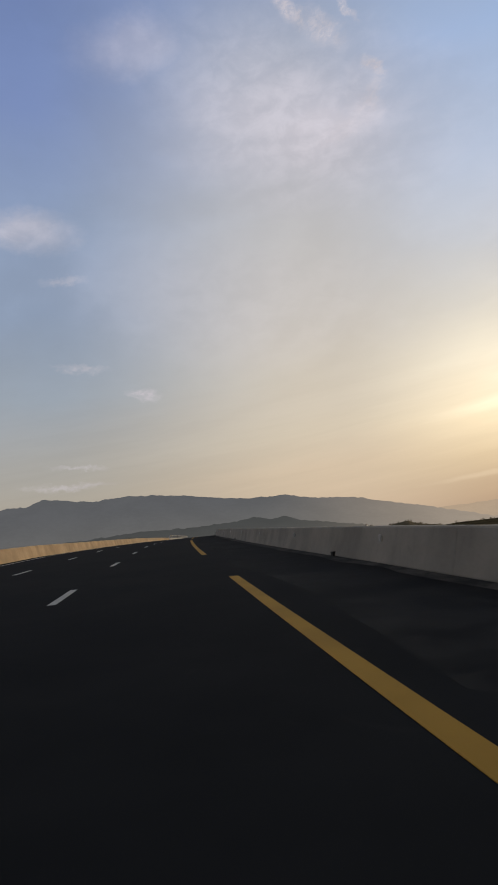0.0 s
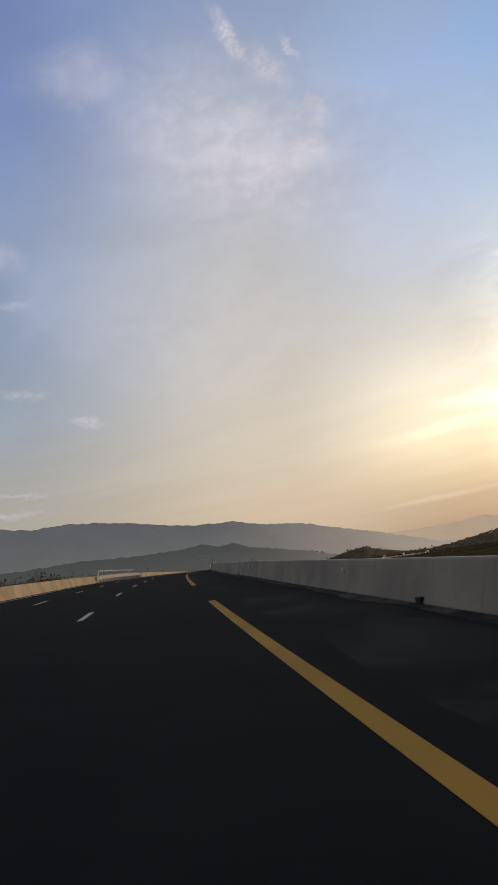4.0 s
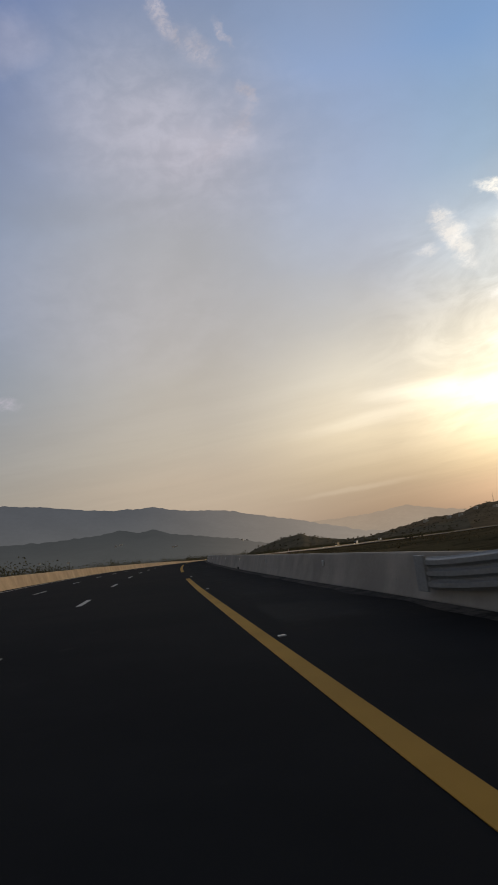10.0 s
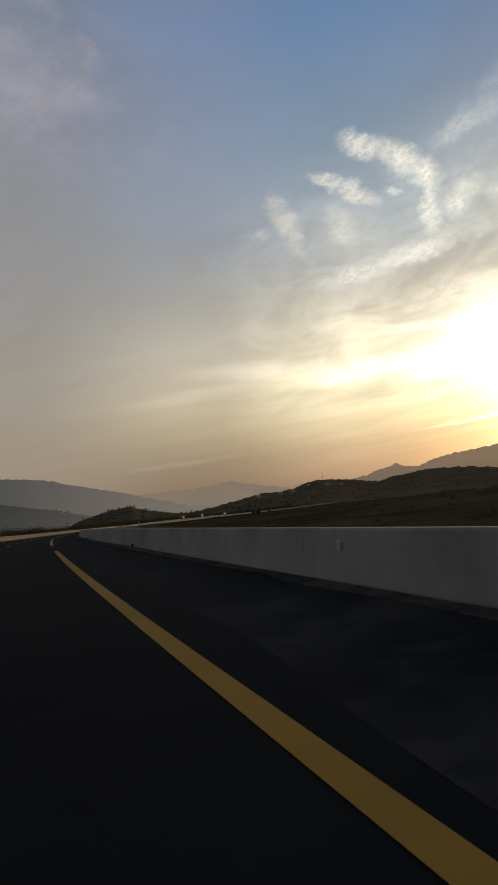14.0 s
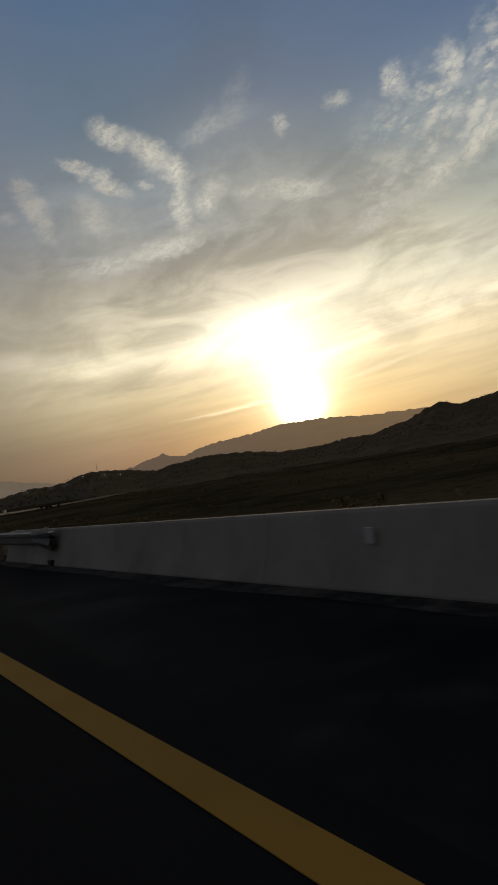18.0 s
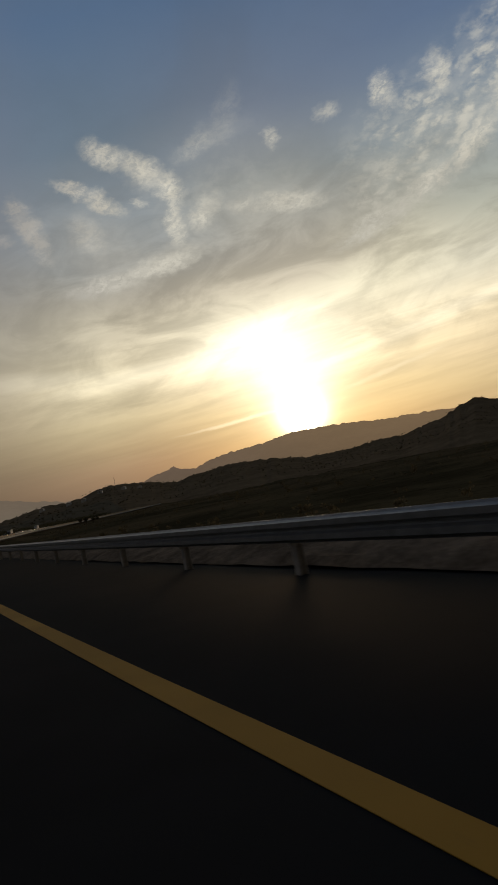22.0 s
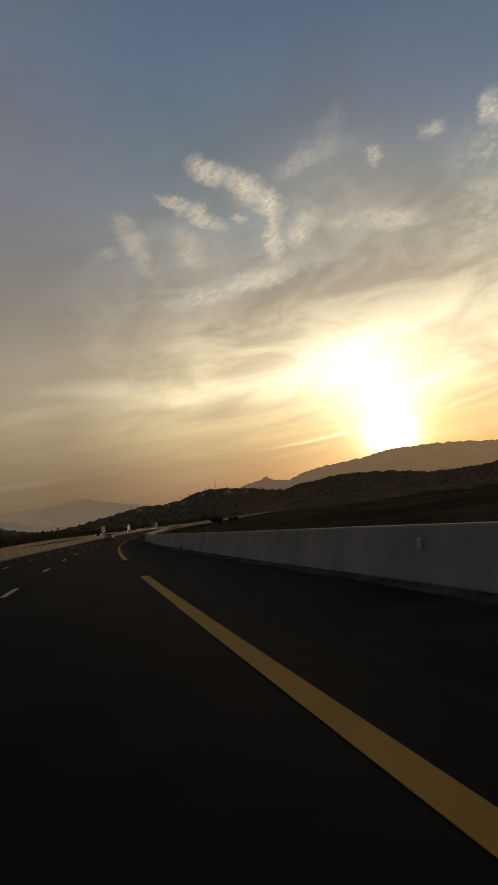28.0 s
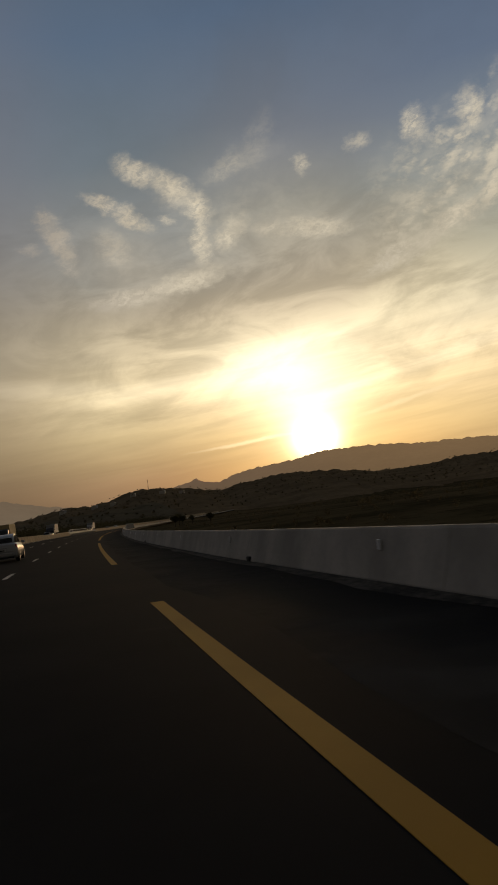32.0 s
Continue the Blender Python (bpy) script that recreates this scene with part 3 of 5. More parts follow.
def build_markings():
    edge = tagged(new("edge_line"), "broken yellow edge line painted along the hard shoulder", "road marking", kind="structure")
    for k in range(-2, 28):
        a, b = 52 * k + 13, 52 * k + 52
        for c, d in [(a, 188.2), (189.6, b)] if a < 188 < b else [(a, 223.3), (224.9, b)] if a < 224 < b else [(a, b)]:
            stripe("dash", 0.085, c, d, M_YELLOW, 0.20, edge)
    for n, left in enumerate((3.50, 7.03)):
        lane = tagged(new("lane_line"), "row of short white dashes between two lanes", "road marking", kind="structure")
        for k in range(-6, 112):
            s = LANE_PHASE[n] + 13 * k + min(1.3, max(0.0, k * 0.065))
            s += np.interp(s, (20, 60, 150, 175, 205, 230, 290, 340), (-0.3, 0.0, -0.4, -0.4, 1.1, 0.9, 0.5, 0.0))
            stripe("dash", left, s, s + 3, M_WHITE, 0.15, lane)
    tagged(stripe("edge_line", 10.75, S_START, S_END, M_WHITE, 0.16), "thin white line along the central barrier", "road marking", kind="structure")
    for left in (13.4, 24.0):
        tagged(stripe("edge_line", left, S_START, S_END, M_WHITE, 0.16), "thin white line on the opposite carriageway", "road marking", kind="structure")


LANE_PHASE = (11.0, 11.6)
build_markings()


def barrier_profile(foot, side, tall):
    """Safety-shape concrete: side +1 leans away to the left, -1 to the right."""
    pts = [(0, -0.25), (0, 0.05), (0.075, 0.26), (0.215, tall - 0.035), (0.24, tall), (0.37, tall), (0.395, tall - 0.035), (0.525, 0.26), (0.60, 0.05), (0.60, -0.25)]
    return [(foot + side * a, u) for a, u in pts]


def build_barrier(name, foot, side, tall, s0, s1, mat, label, piece=12.0):
    top = tagged(new(name), label, "barrier", kind="structure")
    n = max(1, round((s1 - s0) / piece))
    for i in range(n):
        a, b = s0 + (s1 - s0) * i / n, s0 + (s1 - s0) * (i + 1) / n
        sweep("segment", barrier_profile(foot, side, tall), a + 0.006, b - 0.006, mat, top, step=6)
    return top


GREY_LABEL = "grey concrete safety barrier with faint stains and joints"
PALE_LABEL = "pale concrete central barrier with warm low-sun tint in its colour"
build_barrier("barrier_shoulder", RIGHT, -1, 0.77, S_START, 179, M_CONCRETE, GREY_LABEL)
build_barrier("barrier_shoulder", RIGHT, -1, 0.77, 234, 455, M_CONCRETE, GREY_LABEL)
build_barrier("barrier_shoulder", RIGHT, -1, 0.77, 660, 985, M_CONCRETE, GREY_LABEL)
build_barrier("barrier_shoulder", RIGHT, -1, 0.77, 1060, S_END, M_CONCRETE, GREY_LABEL, 24)
build_barrier("barrier_median", LEFT, 1, 0.87, S_START, 176, M_SUNTINT, PALE_LABEL)
build_barrier("barrier_median", LEFT, 1, 0.87, 227, 1010, M_SUNTINT, PALE_LABEL)
build_barrier("barrier_median", LEFT, 1, 0.87, 1080, S_END, M_SUNTINT, PALE_LABEL, 24)
build_barrier("barrier_far_side", FAR_EDGE - 0.6, 1, 0.8, S_START, S_END, M_SUNTINT, "pale concrete barrier beyond the opposite carriageway", 40)

# ---------------------------------------------------------------- far land
from mathutils.bvhtree import BVHTree

FAR_LAND = []


def ridge(name, eye, far, skyline, deep, mat, label, foot=-60.0, rows=14, step=0.25, rough=0.10, kind="structure", category="hill", jag=0.0016):
    """A range of hills whose crest stands at a distance from a place, with spurs that run down from the crest."""
    az = np.arange(skyline[0][0], skyline[-1][0] + 1e-6, -step if skyline[-1][0] < skyline[0][0] else step)
    order = sorted(skyline)
    el = np.interp(az, [a for a, _ in order], [e for _, e in order])
    verts, faces = [], []
    n = len(az)
    for r in range(rows + 3):
        t = r / rows
        for a, e in zip(az, el):
            d = far - deep * (1 - min(t, 1)) + max(t - 1, 0) * deep * 2
            crest = far * math.tan(radians(e)) + eye[2]
            fade = t ** 1.35 if t <= 1 else 1 - (t - 1) * 2.2
            v = heading_vector(a, 0)
            x, y = eye[0] + v.x * d, eye[1] + v.y * d
            q = noise.fractal((x / deep * 3.0, y / deep * 3.0, far * 0.01), 1.0, 2.0, 5)
            j = noise.fractal((a * 2.3, far * 0.02, 0.7), 1.0, 2.0, 6) * jag * far
            z = foot + (crest - foot) * fade + q * rough * (crest - foot) * 4 * max(0.0, min(t, 1) * (1 - min(t, 1))) + j * min(t, 1)
            verts.append((x, y, z))
    for r in range(rows + 2):
        for i in range(n - 1):
            a = r * n + i
            faces.append((a, a + 1, a + 1 + n, a + n))
    ob = mesh_object(name, verts, faces, mat, smooth=True)
    FAR_LAND.append((eye, np.array(verts), n, BVHTree.FromPolygons(verts, faces)))
    return tagged(ob, label, category, kind=kind)


VIEW_A, VIEW_B = spot(150, 0, 1.2), spot(575, 0, 1.2)
# Haze and the sun's glow are painted into these emission colours.
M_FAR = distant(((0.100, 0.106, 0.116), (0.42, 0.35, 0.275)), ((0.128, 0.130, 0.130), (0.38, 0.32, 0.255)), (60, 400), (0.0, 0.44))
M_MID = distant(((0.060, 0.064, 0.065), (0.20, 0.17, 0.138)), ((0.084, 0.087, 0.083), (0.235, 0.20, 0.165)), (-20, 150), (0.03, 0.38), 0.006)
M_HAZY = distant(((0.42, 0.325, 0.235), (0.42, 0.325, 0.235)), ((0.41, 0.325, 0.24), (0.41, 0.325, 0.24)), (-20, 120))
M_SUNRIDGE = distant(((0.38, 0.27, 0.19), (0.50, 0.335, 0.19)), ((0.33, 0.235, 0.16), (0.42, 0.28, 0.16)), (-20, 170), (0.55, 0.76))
# Hillside base colour is lightened to stand in for haze over it.
M_NEAR = plain("dry_hillside_hazed", (0.19, 0.145, 0.09), 0.95, 0, 0.30, 0.02, 0.0, 0.0)
M_HUMP = plain("wooded_hump", (0.16, 0.135, 0.09), 0.95, 0, 0.30, 0.03, 0.0, 0.0)

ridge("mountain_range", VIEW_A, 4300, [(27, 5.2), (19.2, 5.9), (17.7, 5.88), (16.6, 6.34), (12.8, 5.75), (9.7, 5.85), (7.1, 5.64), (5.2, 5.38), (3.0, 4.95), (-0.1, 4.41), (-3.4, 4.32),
      (-6, 3.7), (-9.2, 3.3), (-11.9, 2.55), (-15.4, 1.6), (-18, 0.8), (-20, 0.2), (-24, -0.4)], 1300, M_FAR, "blue-grey mountain range on the horizon with painted haze", category="mountain range")
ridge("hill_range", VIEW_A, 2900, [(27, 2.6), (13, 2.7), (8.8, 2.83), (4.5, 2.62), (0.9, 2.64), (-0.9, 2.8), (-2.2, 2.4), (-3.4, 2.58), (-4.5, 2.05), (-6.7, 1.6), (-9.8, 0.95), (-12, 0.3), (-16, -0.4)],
      1400, M_MID, "dark foothills in front of the mountains with painted haze", category="hill range")
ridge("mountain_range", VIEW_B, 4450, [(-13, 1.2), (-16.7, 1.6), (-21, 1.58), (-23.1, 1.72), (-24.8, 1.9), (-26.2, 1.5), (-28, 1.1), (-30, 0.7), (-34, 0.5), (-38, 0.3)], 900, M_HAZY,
      "faint mountain almost lost in painted warm haze", category="mountain range")
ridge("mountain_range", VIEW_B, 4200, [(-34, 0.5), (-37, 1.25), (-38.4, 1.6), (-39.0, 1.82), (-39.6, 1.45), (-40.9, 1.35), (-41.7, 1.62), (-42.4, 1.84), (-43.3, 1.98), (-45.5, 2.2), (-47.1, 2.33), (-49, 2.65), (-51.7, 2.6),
      (-54, 2.5), (-56.2, 2.2), (-58, 2.15), (-60, 2.1), (-63, 1.85), (-70, 1.6), (-80, 1.2)], 1200, M_SUNRIDGE, "mountain ridge under the setting sun with its glow painted in", step=0.10, category="mountain range", jag=0.0019)
ridge("hill", VIEW_B, 1700, [(-20, -0.6), (-24, -0.1), (-26.4, 0.3), (-28.7, 0.65), (-30.6, 0.62), (-31.5, 0.75), (-32.5, 1.1), (-33.7, 1.28), (-35.3, 1.15), (-36.9, 1.0), (-38, 0.72), (-39.2, 0.55), (-40.7, 0.85),
      (-43.2, 1.1), (-45, 1.1), (-47.8, 0.85), (-50, 0.45), (-52, 0.35), (-54.2, 0.5), (-56.1, 0.7), (-58.3, 0.68), (-60.2, 1.2), (-61.1, 1.24), (-62.6, 1.9), (-64.1, 2.44), (-65.6, 1.98), (-67, 2.2), (-69, 2.5), (-75, 3.0), (-90, 3.2)],
      1150, M_NEAR, "dark scrub-covered hill against the sunset", foot=-30, rows=22, step=0.16, jag=0.0019)
ridge("hill", VIEW_A, 1500, [(-8, -1.2), (-10.8, 0.0), (-13, 0.5), (-14.3, 0.64), (-15.6, 0.24), (-17.8, -0.25), (-20.4, -0.2), (-23.4, -0.1), (-27, 0.1)], 500, M_HUMP,
      "low wooded hump beyond the highway", foot=-30, rows=12, step=0.2)

# ---------------------------------------------------------------- bridge, rails and road furniture
def hung(ob, parent):
    """Parents ob, which is built in world places, under a thing without moving it."""
    ob.parent = parent
    ob.matrix_parent_inverse = parent.matrix_world.inverted()
    return ob


def shared(name, data, m, parent, label=""):
    ob = new(name, data)
    hung(ob, parent)
    ob.matrix_basis = m
    if label:
        ob["label"] = label
    return ob


def data_of(bm, name, mat):
    me = bpy.data.meshes.new(name)
    bm.to_mesh(me)
    bm.free()
    me.materials.append(mat)
    return me


def joined_boxes(rows):
    bm = bmesh.new()
    for size, at, *rest in rows:
        piece = box(size, at, rest[0] if rest else 0.0, rest[1] if len(rest) > 1 else None)
        me = bpy.data.meshes.new("piece")
        piece.to_mesh(me)
        piece.free()
        bm.from_mesh(me)
        bpy.data.meshes.remove(me)
    return bm


def flared_post_data():
    """A short rail post whose foot widens forwards in a curve, on a base plate."""
    bm = bmesh.new()
    side = [(-0.06, 0.0), (0.24, 0.0), (0.15, 0.06), (0.085, 0.16), (0.06, 0.30), (0.06, 0.80), (-0.06, 0.80)]
    lo = [bm.verts.new((x, -0.055, z)) for x, z in side]
    hi = [bm.verts.new((x, 0.055, z)) for x, z in side]
    n = len(side)
    bm.faces.new(lo)
    bm.faces.new(hi[::-1])
    for i in range(n):
        bm.faces.new((lo[i], hi[i], hi[(i + 1) % n], lo[(i + 1) % n]))
    bmesh.ops.recalc_face_normals(bm, faces=bm.faces)
    return data_of(bm, "post", M_STEEL)


POST = flared_post_data()
TALL_POST = data_of(joined_boxes([((0.09, 0.15, 1.35), (0, 0, 0.675), 0.012), ((0.13, 0.22, 0.03), (0, 0, 1.345), 0.008)]), "rail_post", M_STEEL)
RED_TAB = data_of(joined_boxes([((0.012, 0.09, 0.10), (0, 0, 0), 0.004)]), "reflector", M_RED)


def beam_profile(face, side, low, high, waves, depth=0.083):
    """Corrugated steel: waves that stand out towards the traffic (side +1: traffic lies to the left)."""
    pts = []
    h = (high - low) / waves
    for w in range(waves):
        for f, d in ((0.0, 0.0), (0.14, 0.15), (0.30, 1.0), (0.70, 1.0), (0.86, 0.15)):
            pts.append((face - side * depth * (1 - d), low + h * (w + f)))
    pts.append((face - side * depth, high))
    back = [(l - side * 0.008, u) for l, u in reversed(pts)]
    return pts + back


def rail_length(top, a, b, foot, side, drop_a=0.0, drop_b=0.0, out_a=0.0, out_b=0.0, rows=3):
    """One length of three-wave beam; drop and out lower it and move it towards the traffic at its two ends."""
    verts, n = [], 0
    for i in range(rows):
        f = i / (rows - 1)
        e = f * f * (3 - 2 * f)
        down, out = drop_a + (drop_b - drop_a) * e, out_a + (out_b - out_a) * e
        prof = beam_profile(foot + side * (0.02 + out), side, 0.40 - down, 0.90 - down, 3)
        n = len(prof)
        verts += [spot(a + (b - a) * f, l, u) for l, u in prof]
    faces = [(i * n + j, i * n + (j + 1) % n, (i + 1) * n + (j + 1) % n, (i + 1) * n + j) for i in range(rows - 1) for j in range(n)]
    faces += [tuple(range(n)), tuple(range((rows - 1) * n, rows * n))]
    hung(mesh_object("beam", verts, faces, M_STEEL), top)


def bridge_rail(s0, s1, foot, side, label, group, hand, struts, post_step=2.5):
    """Three-wave rail that dips on to the concrete at both ends, on flared posts, with a hand rail on tall posts behind it; side +1: traffic on its left."""
    top = empty("guardrail", stand(s0, foot), label, "guardrail", group)
    a, b = s0 + 5.0, s1 - 4.2
    n = round((b - a) / 5)
    rail_length(top, s0, a + 0.1, foot, side, 0.15, 0.0, 0.10, 0.0, 9)
    for i in range(n):
        rail_length(top, a + (b - a) * i / n, a + (b - a) * (i + 1) / n + 0.12, foot, side)
    rail_length(top, b, s1, foot, side, 0.0, 0.18, 0.0, 0.11, 9)
    l = foot - side * 0.52
    h0, h1 = hand
    m = round((h1 - h0) / post_step)
    for i in range(m):
        c, d = h0 + (h1 - h0) * i / m, h0 + (h1 - h0) * (i + 1) / m
        hung(sweep("hand_rail", [(l - 0.065, 1.47), (l + 0.065, 1.47), (l + 0.065, 1.50), (l + 0.045, 1.52), (l + 0.045, 1.57), (l - 0.045, 1.57), (l - 0.045, 1.52), (l - 0.065, 1.50)],
                   c - (0.3 if i == 0 else 0), d + (0.45 if i == m - 1 else 0), M_STEEL, step=1.5), top)
        hung(sweep("splice", [(l - 0.075, 1.462), (l + 0.075, 1.462), (l + 0.075, 1.53), (l + 0.055, 1.582), (l - 0.055, 1.582), (l - 0.075, 1.53)], c - 0.16, c + 0.16, M_STEEL, step=1.0), top)
    for i in range(m + 1):
        s = h0 + (h1 - h0) * i / m
        shared("rail_post", TALL_POST, stand(s, l, 0.12), top)
        shared("post", POST, stand(s + 0.1, foot - side * 0.20, 0.12, 180 if side > 0 else 0), top)
        if i % 2 == 0:
            for u in (0.575, 0.725):
                shared("reflector", RED_TAB, stand(s + 0.1, foot + side * 0.03, u), top, "red reflector tab")
    for s in np.arange(h0 - post_step, s0 + 3.5, -post_step):
        shared("post", POST, stand(s, foot - side * 0.20, 0.12, 180 if side > 0 else 0), top)
    for s, way in struts:
        bm = bmesh.new()
        p, q = spot(s, l, 1.60), spot(s + way * 4.0, l, 0.14)
        p2, q2 = spot(s + way * 0.55, l, 1.60), spot(s + way * 4.6, l, 0.14)
        for shift in (-0.07, 0.07):
            for r in (p, p2, q2, q):
                bm.verts.new((r[0] + shift, r[1], r[2]))
        bm.verts.ensure_lookup_table()
        v = bm.verts
        for f in ((0, 1, 2, 3), (7, 6, 5, 4), (0, 4, 5, 1), (1, 5, 6, 2), (2, 6, 7, 3), (3, 7, 4, 0)):
            bm.faces.new([v[i] for i in f])
        bmesh.ops.recalc_face_normals(bm, faces=bm.faces)
        hung(part("end_strut", bm, M_STEEL, None, "slanting end strut"), top)
    for s, u, way in ((s0, 0.50, -1), (s1, 0.47, 1)):
        shared("end_plate", data_of(joined_boxes([((0.05, 0.40, 0.56), (0, 0, 0), 0.012)]), "end_plate", M_STEEL), stand(s + way * 0.12, foot + side * 0.125, u), top)
    return top


def kerb(s0, s1, foot, side, label):
    top = tagged(new("kerb"), label, "kerb", kind="structure")
    n = round((s1 - s0) / 2.0)
    for i in range(n):
        a, b = s0 + (s1 - s0) * i / n, s0 + (s1 - s0) * (i + 1) / n
        f, e = foot + side * 0.12, foot - side * 0.85
        m = f - side * 0.17
        sweep("kerb_stone", [(f, -0.2), (f, 0.09), (f - side * 0.03, 0.125), (m, 0.125), (m, -0.2)], a + 0.012, b - 0.012, M_KERBFACE, top, step=2.0)
        sweep("slab", [(m - side * 0.01, -0.2), (m - side * 0.01, 0.115), (e, 0.13), (e, -0.2)], a + 0.05, b - 0.05, M_KERB, top, step=2.0)
    return top


M_KERBFACE = material("kerb_stone", concrete((0.12, 0.112, 0.105)), 0.9, 0.0, 0.2)
M_KERB = material("pale_slab", concrete((0.36, 0.335, 0.30)), 0.9)


bridge_rail(179.8, 237.6, RIGHT, 1, "galvanised bridge guardrail with red tabs and a high hand rail", "bridge rails", (188.2, 233.2), ((188.0, -1),))
bridge_rail(174.5, 229.5, LEFT, -1, "galvanised bridge guardrail with a hand rail on the central reserve", "bridge rails", (181.5, 221.5), ((181.3, -1),))
bridge_rail(983, 1061, RIGHT, 1, "galvanised guardrail on a distant bridge edge", "bridge rails", (991, 1053.5), ((990.8, -1),))
bridge_rail(1009, 1081, LEFT, -1, "galvanised guardrail on the central reserve ahead", "bridge rails", (1016, 1073.5), ((1015.8, -1),))
kerb(179, 234, RIGHT, 1, "pale worn concrete slabs edging the bridge deck")
kerb(176, 227, LEFT, -1, "pale concrete slabs edging the central reserve")
kerb(985, 1060, RIGHT, 1, "pale concrete slabs edging the next bridge")


def expansion_joint(s_right):
    top = tagged(new("expansion_joint"), "pale skewed strip joint across the bridge deck", "bridge joint", kind="structure")
    lefts = np.linspace(RIGHT + 0.15, LEFT - 0.1, 16)
    for name, a, b, up, mat in (("strip", -0.12, 0.36, 0.012, M_JOINTPALE), ("gap", 0.36, 0.43, 0.006, M_BLACK), ("strip", 0.43, 0.91, 0.012, M_JOINTPALE)):
        verts, faces = [], []
        for l in lefts:
            s = s_right - 0.93 * (l + 2.7)
            verts += [spot(s + a, l, up), spot(s + b, l, up), spot(s + a, l, -0.05), spot(s + b, l, -0.05)]
        for i in range(len(lefts) - 1):
            o = 4 * i
            faces += [(o, o + 1, o + 5, o + 4), (o, o + 4, o + 6, o + 2), (o + 1, o + 3, o + 7, o + 5)]
        mesh_object(name, verts, faces, mat, top)


M_JOINTPALE = material("joint_mortar", concrete((0.30, 0.30, 0.29)), 0.8)
expansion_joint(190.0)
expansion_joint(226.2)


def gutter_dust(k, p):
    v = place_of(k)
    n = k.math("ADD", k.math("MULTIPLY", k.noise(v, 1.1, 5, 0.65), 0.6), k.math("MULTIPLY", k.noise(v, 12, 4, 0.6), 0.4))
    k.put(p.inputs["Base Color"], k.mix(k.step(n, 0.4, 0.62), (0.03, 0.03, 0.03), (0.13, 0.12, 0.105)))
    bump(k, p, k.noise(v, 60, 3), 0.5, 0.01)


M_DUST = material("gutter_dust", gutter_dust, 0.95, 0.0, 0.1)
for s0, s1 in ((S_START, 177), (234, 455), (660, 985)):
    n = int((s1 - s0) / 1.5)
    verts, faces = [], []
    for i in range(n + 1):
        s = s0 + (s1 - s0) * i / n
        w = 0.30 + 0.22 * noise.noise((s * 0.35, 0.0, 0.0)) + 0.1 * noise.noise((s * 1.7, 3.0, 0.0))
        verts += [spot(s, RIGHT + 0.01, 0.03), spot(s, RIGHT + 0.12, 0.016), spot(s, RIGHT + max(0.16, w), 0.003)]
        if i:
            o = 3 * (i - 1)
            faces += [(o, o + 1, o + 4, o + 3), (o + 1, o + 2, o + 5, o + 4)]
    tagged(mesh_object("gutter_dust", verts, faces, M_DUST, smooth=True), "pale dust and grit gathered along the barrier foot", "dust", kind="stuff")


def dust_and_glare():
    """A broken film of pale dust that lets the asphalt show through; its paleness also stands in for glare."""
    m = bpy.data.materials.new("dust_and_glare")
    m.use_nodes = True
    k = Nodes(m.node_tree)
    v = place_of(k)
    n = k.math("ADD", k.math("MULTIPLY", k.noise(v, 0.28, 5, 0.6, 0.8), 0.65), k.math("MULTIPLY", k.noise(v, 2.6, 5, 0.65), 0.35))
    d = k.add("ShaderNodeBsdfDiffuse")
    k.put(d.inputs[0], k.mix(k.noise(v, 9, 3), (0.09, 0.085, 0.078), (0.17, 0.16, 0.145)))
    s = k.add("ShaderNodeMixShader")
    k.put(s.inputs[0], k.math("MULTIPLY", k.step(n, 0.41, 0.66), 0.56))
    k.link(k.add("ShaderNodeBsdfTransparent").outputs[0], s.inputs[1])
    k.link(d.outputs[0], s.inputs[2])
    out = k.add("ShaderNodeOutputMaterial")
    k.link(s.outputs[0], out.inputs[0])
    return m


M_FILM = dust_and_glare()
for s0, s1 in ((S_START, 177), (236, 455), (660, 985)):
    n = int((s1 - s0) / 3)
    verts, faces = [], []
    for i in range(n + 1):
        s = s0 + (s1 - s0) * i / n
        w = 1.5 + 0.6 * noise.noise((s * 0.12, 5.0, 0.0))
        verts += [spot(s, RIGHT + 0.30, 0.004), spot(s, RIGHT + 0.9 + w, 0.004)]
        if i:
            o = 2 * (i - 1)
            faces.append((o, o + 1, o + 3, o + 2))
    tagged(mesh_object("shoulder_dust_glare", verts, faces, M_FILM), "thin pale dust smeared over the hard shoulder, glare painted in", "dust", kind="stuff")


def verge_rail(s0, s1):
    """Two-wave rail on slim posts along the earth verge."""
    top = empty("guardrail", stand(s0, RIGHT), "galvanised two-wave guardrail on posts along the earth verge", "guardrail")
    n = round((s1 - s0) / 4)
    for i in range(n):
        a, b = s0 + (s1 - s0) * i / n, s0 + (s1 - s0) * (i + 1) / n
        hung(sweep("beam", beam_profile(RIGHT, 1, 0.44, 0.76, 2), a, b + 0.10, M_DULLSTEEL, step=2.0), top)
    post = data_of(joined_boxes([((0.012, 0.12, 1.0), (-0.05, 0, 0)), ((0.012, 0.12, 1.0), (0.05, 0, 0)), ((0.10, 0.012, 1.0), (0, 0, 0)), ((0.16, 0.08, 0.2), (-0.03, 0, 0.28))]), "post", M_DARKPOST)
    for i in range(int((s1 - s0) / 4)):
        shared("post", post, stand(s0 + 2 + 4 * i, RIGHT - 0.22, 0.22), top)
    return top


verge_rail(450.5, 663)
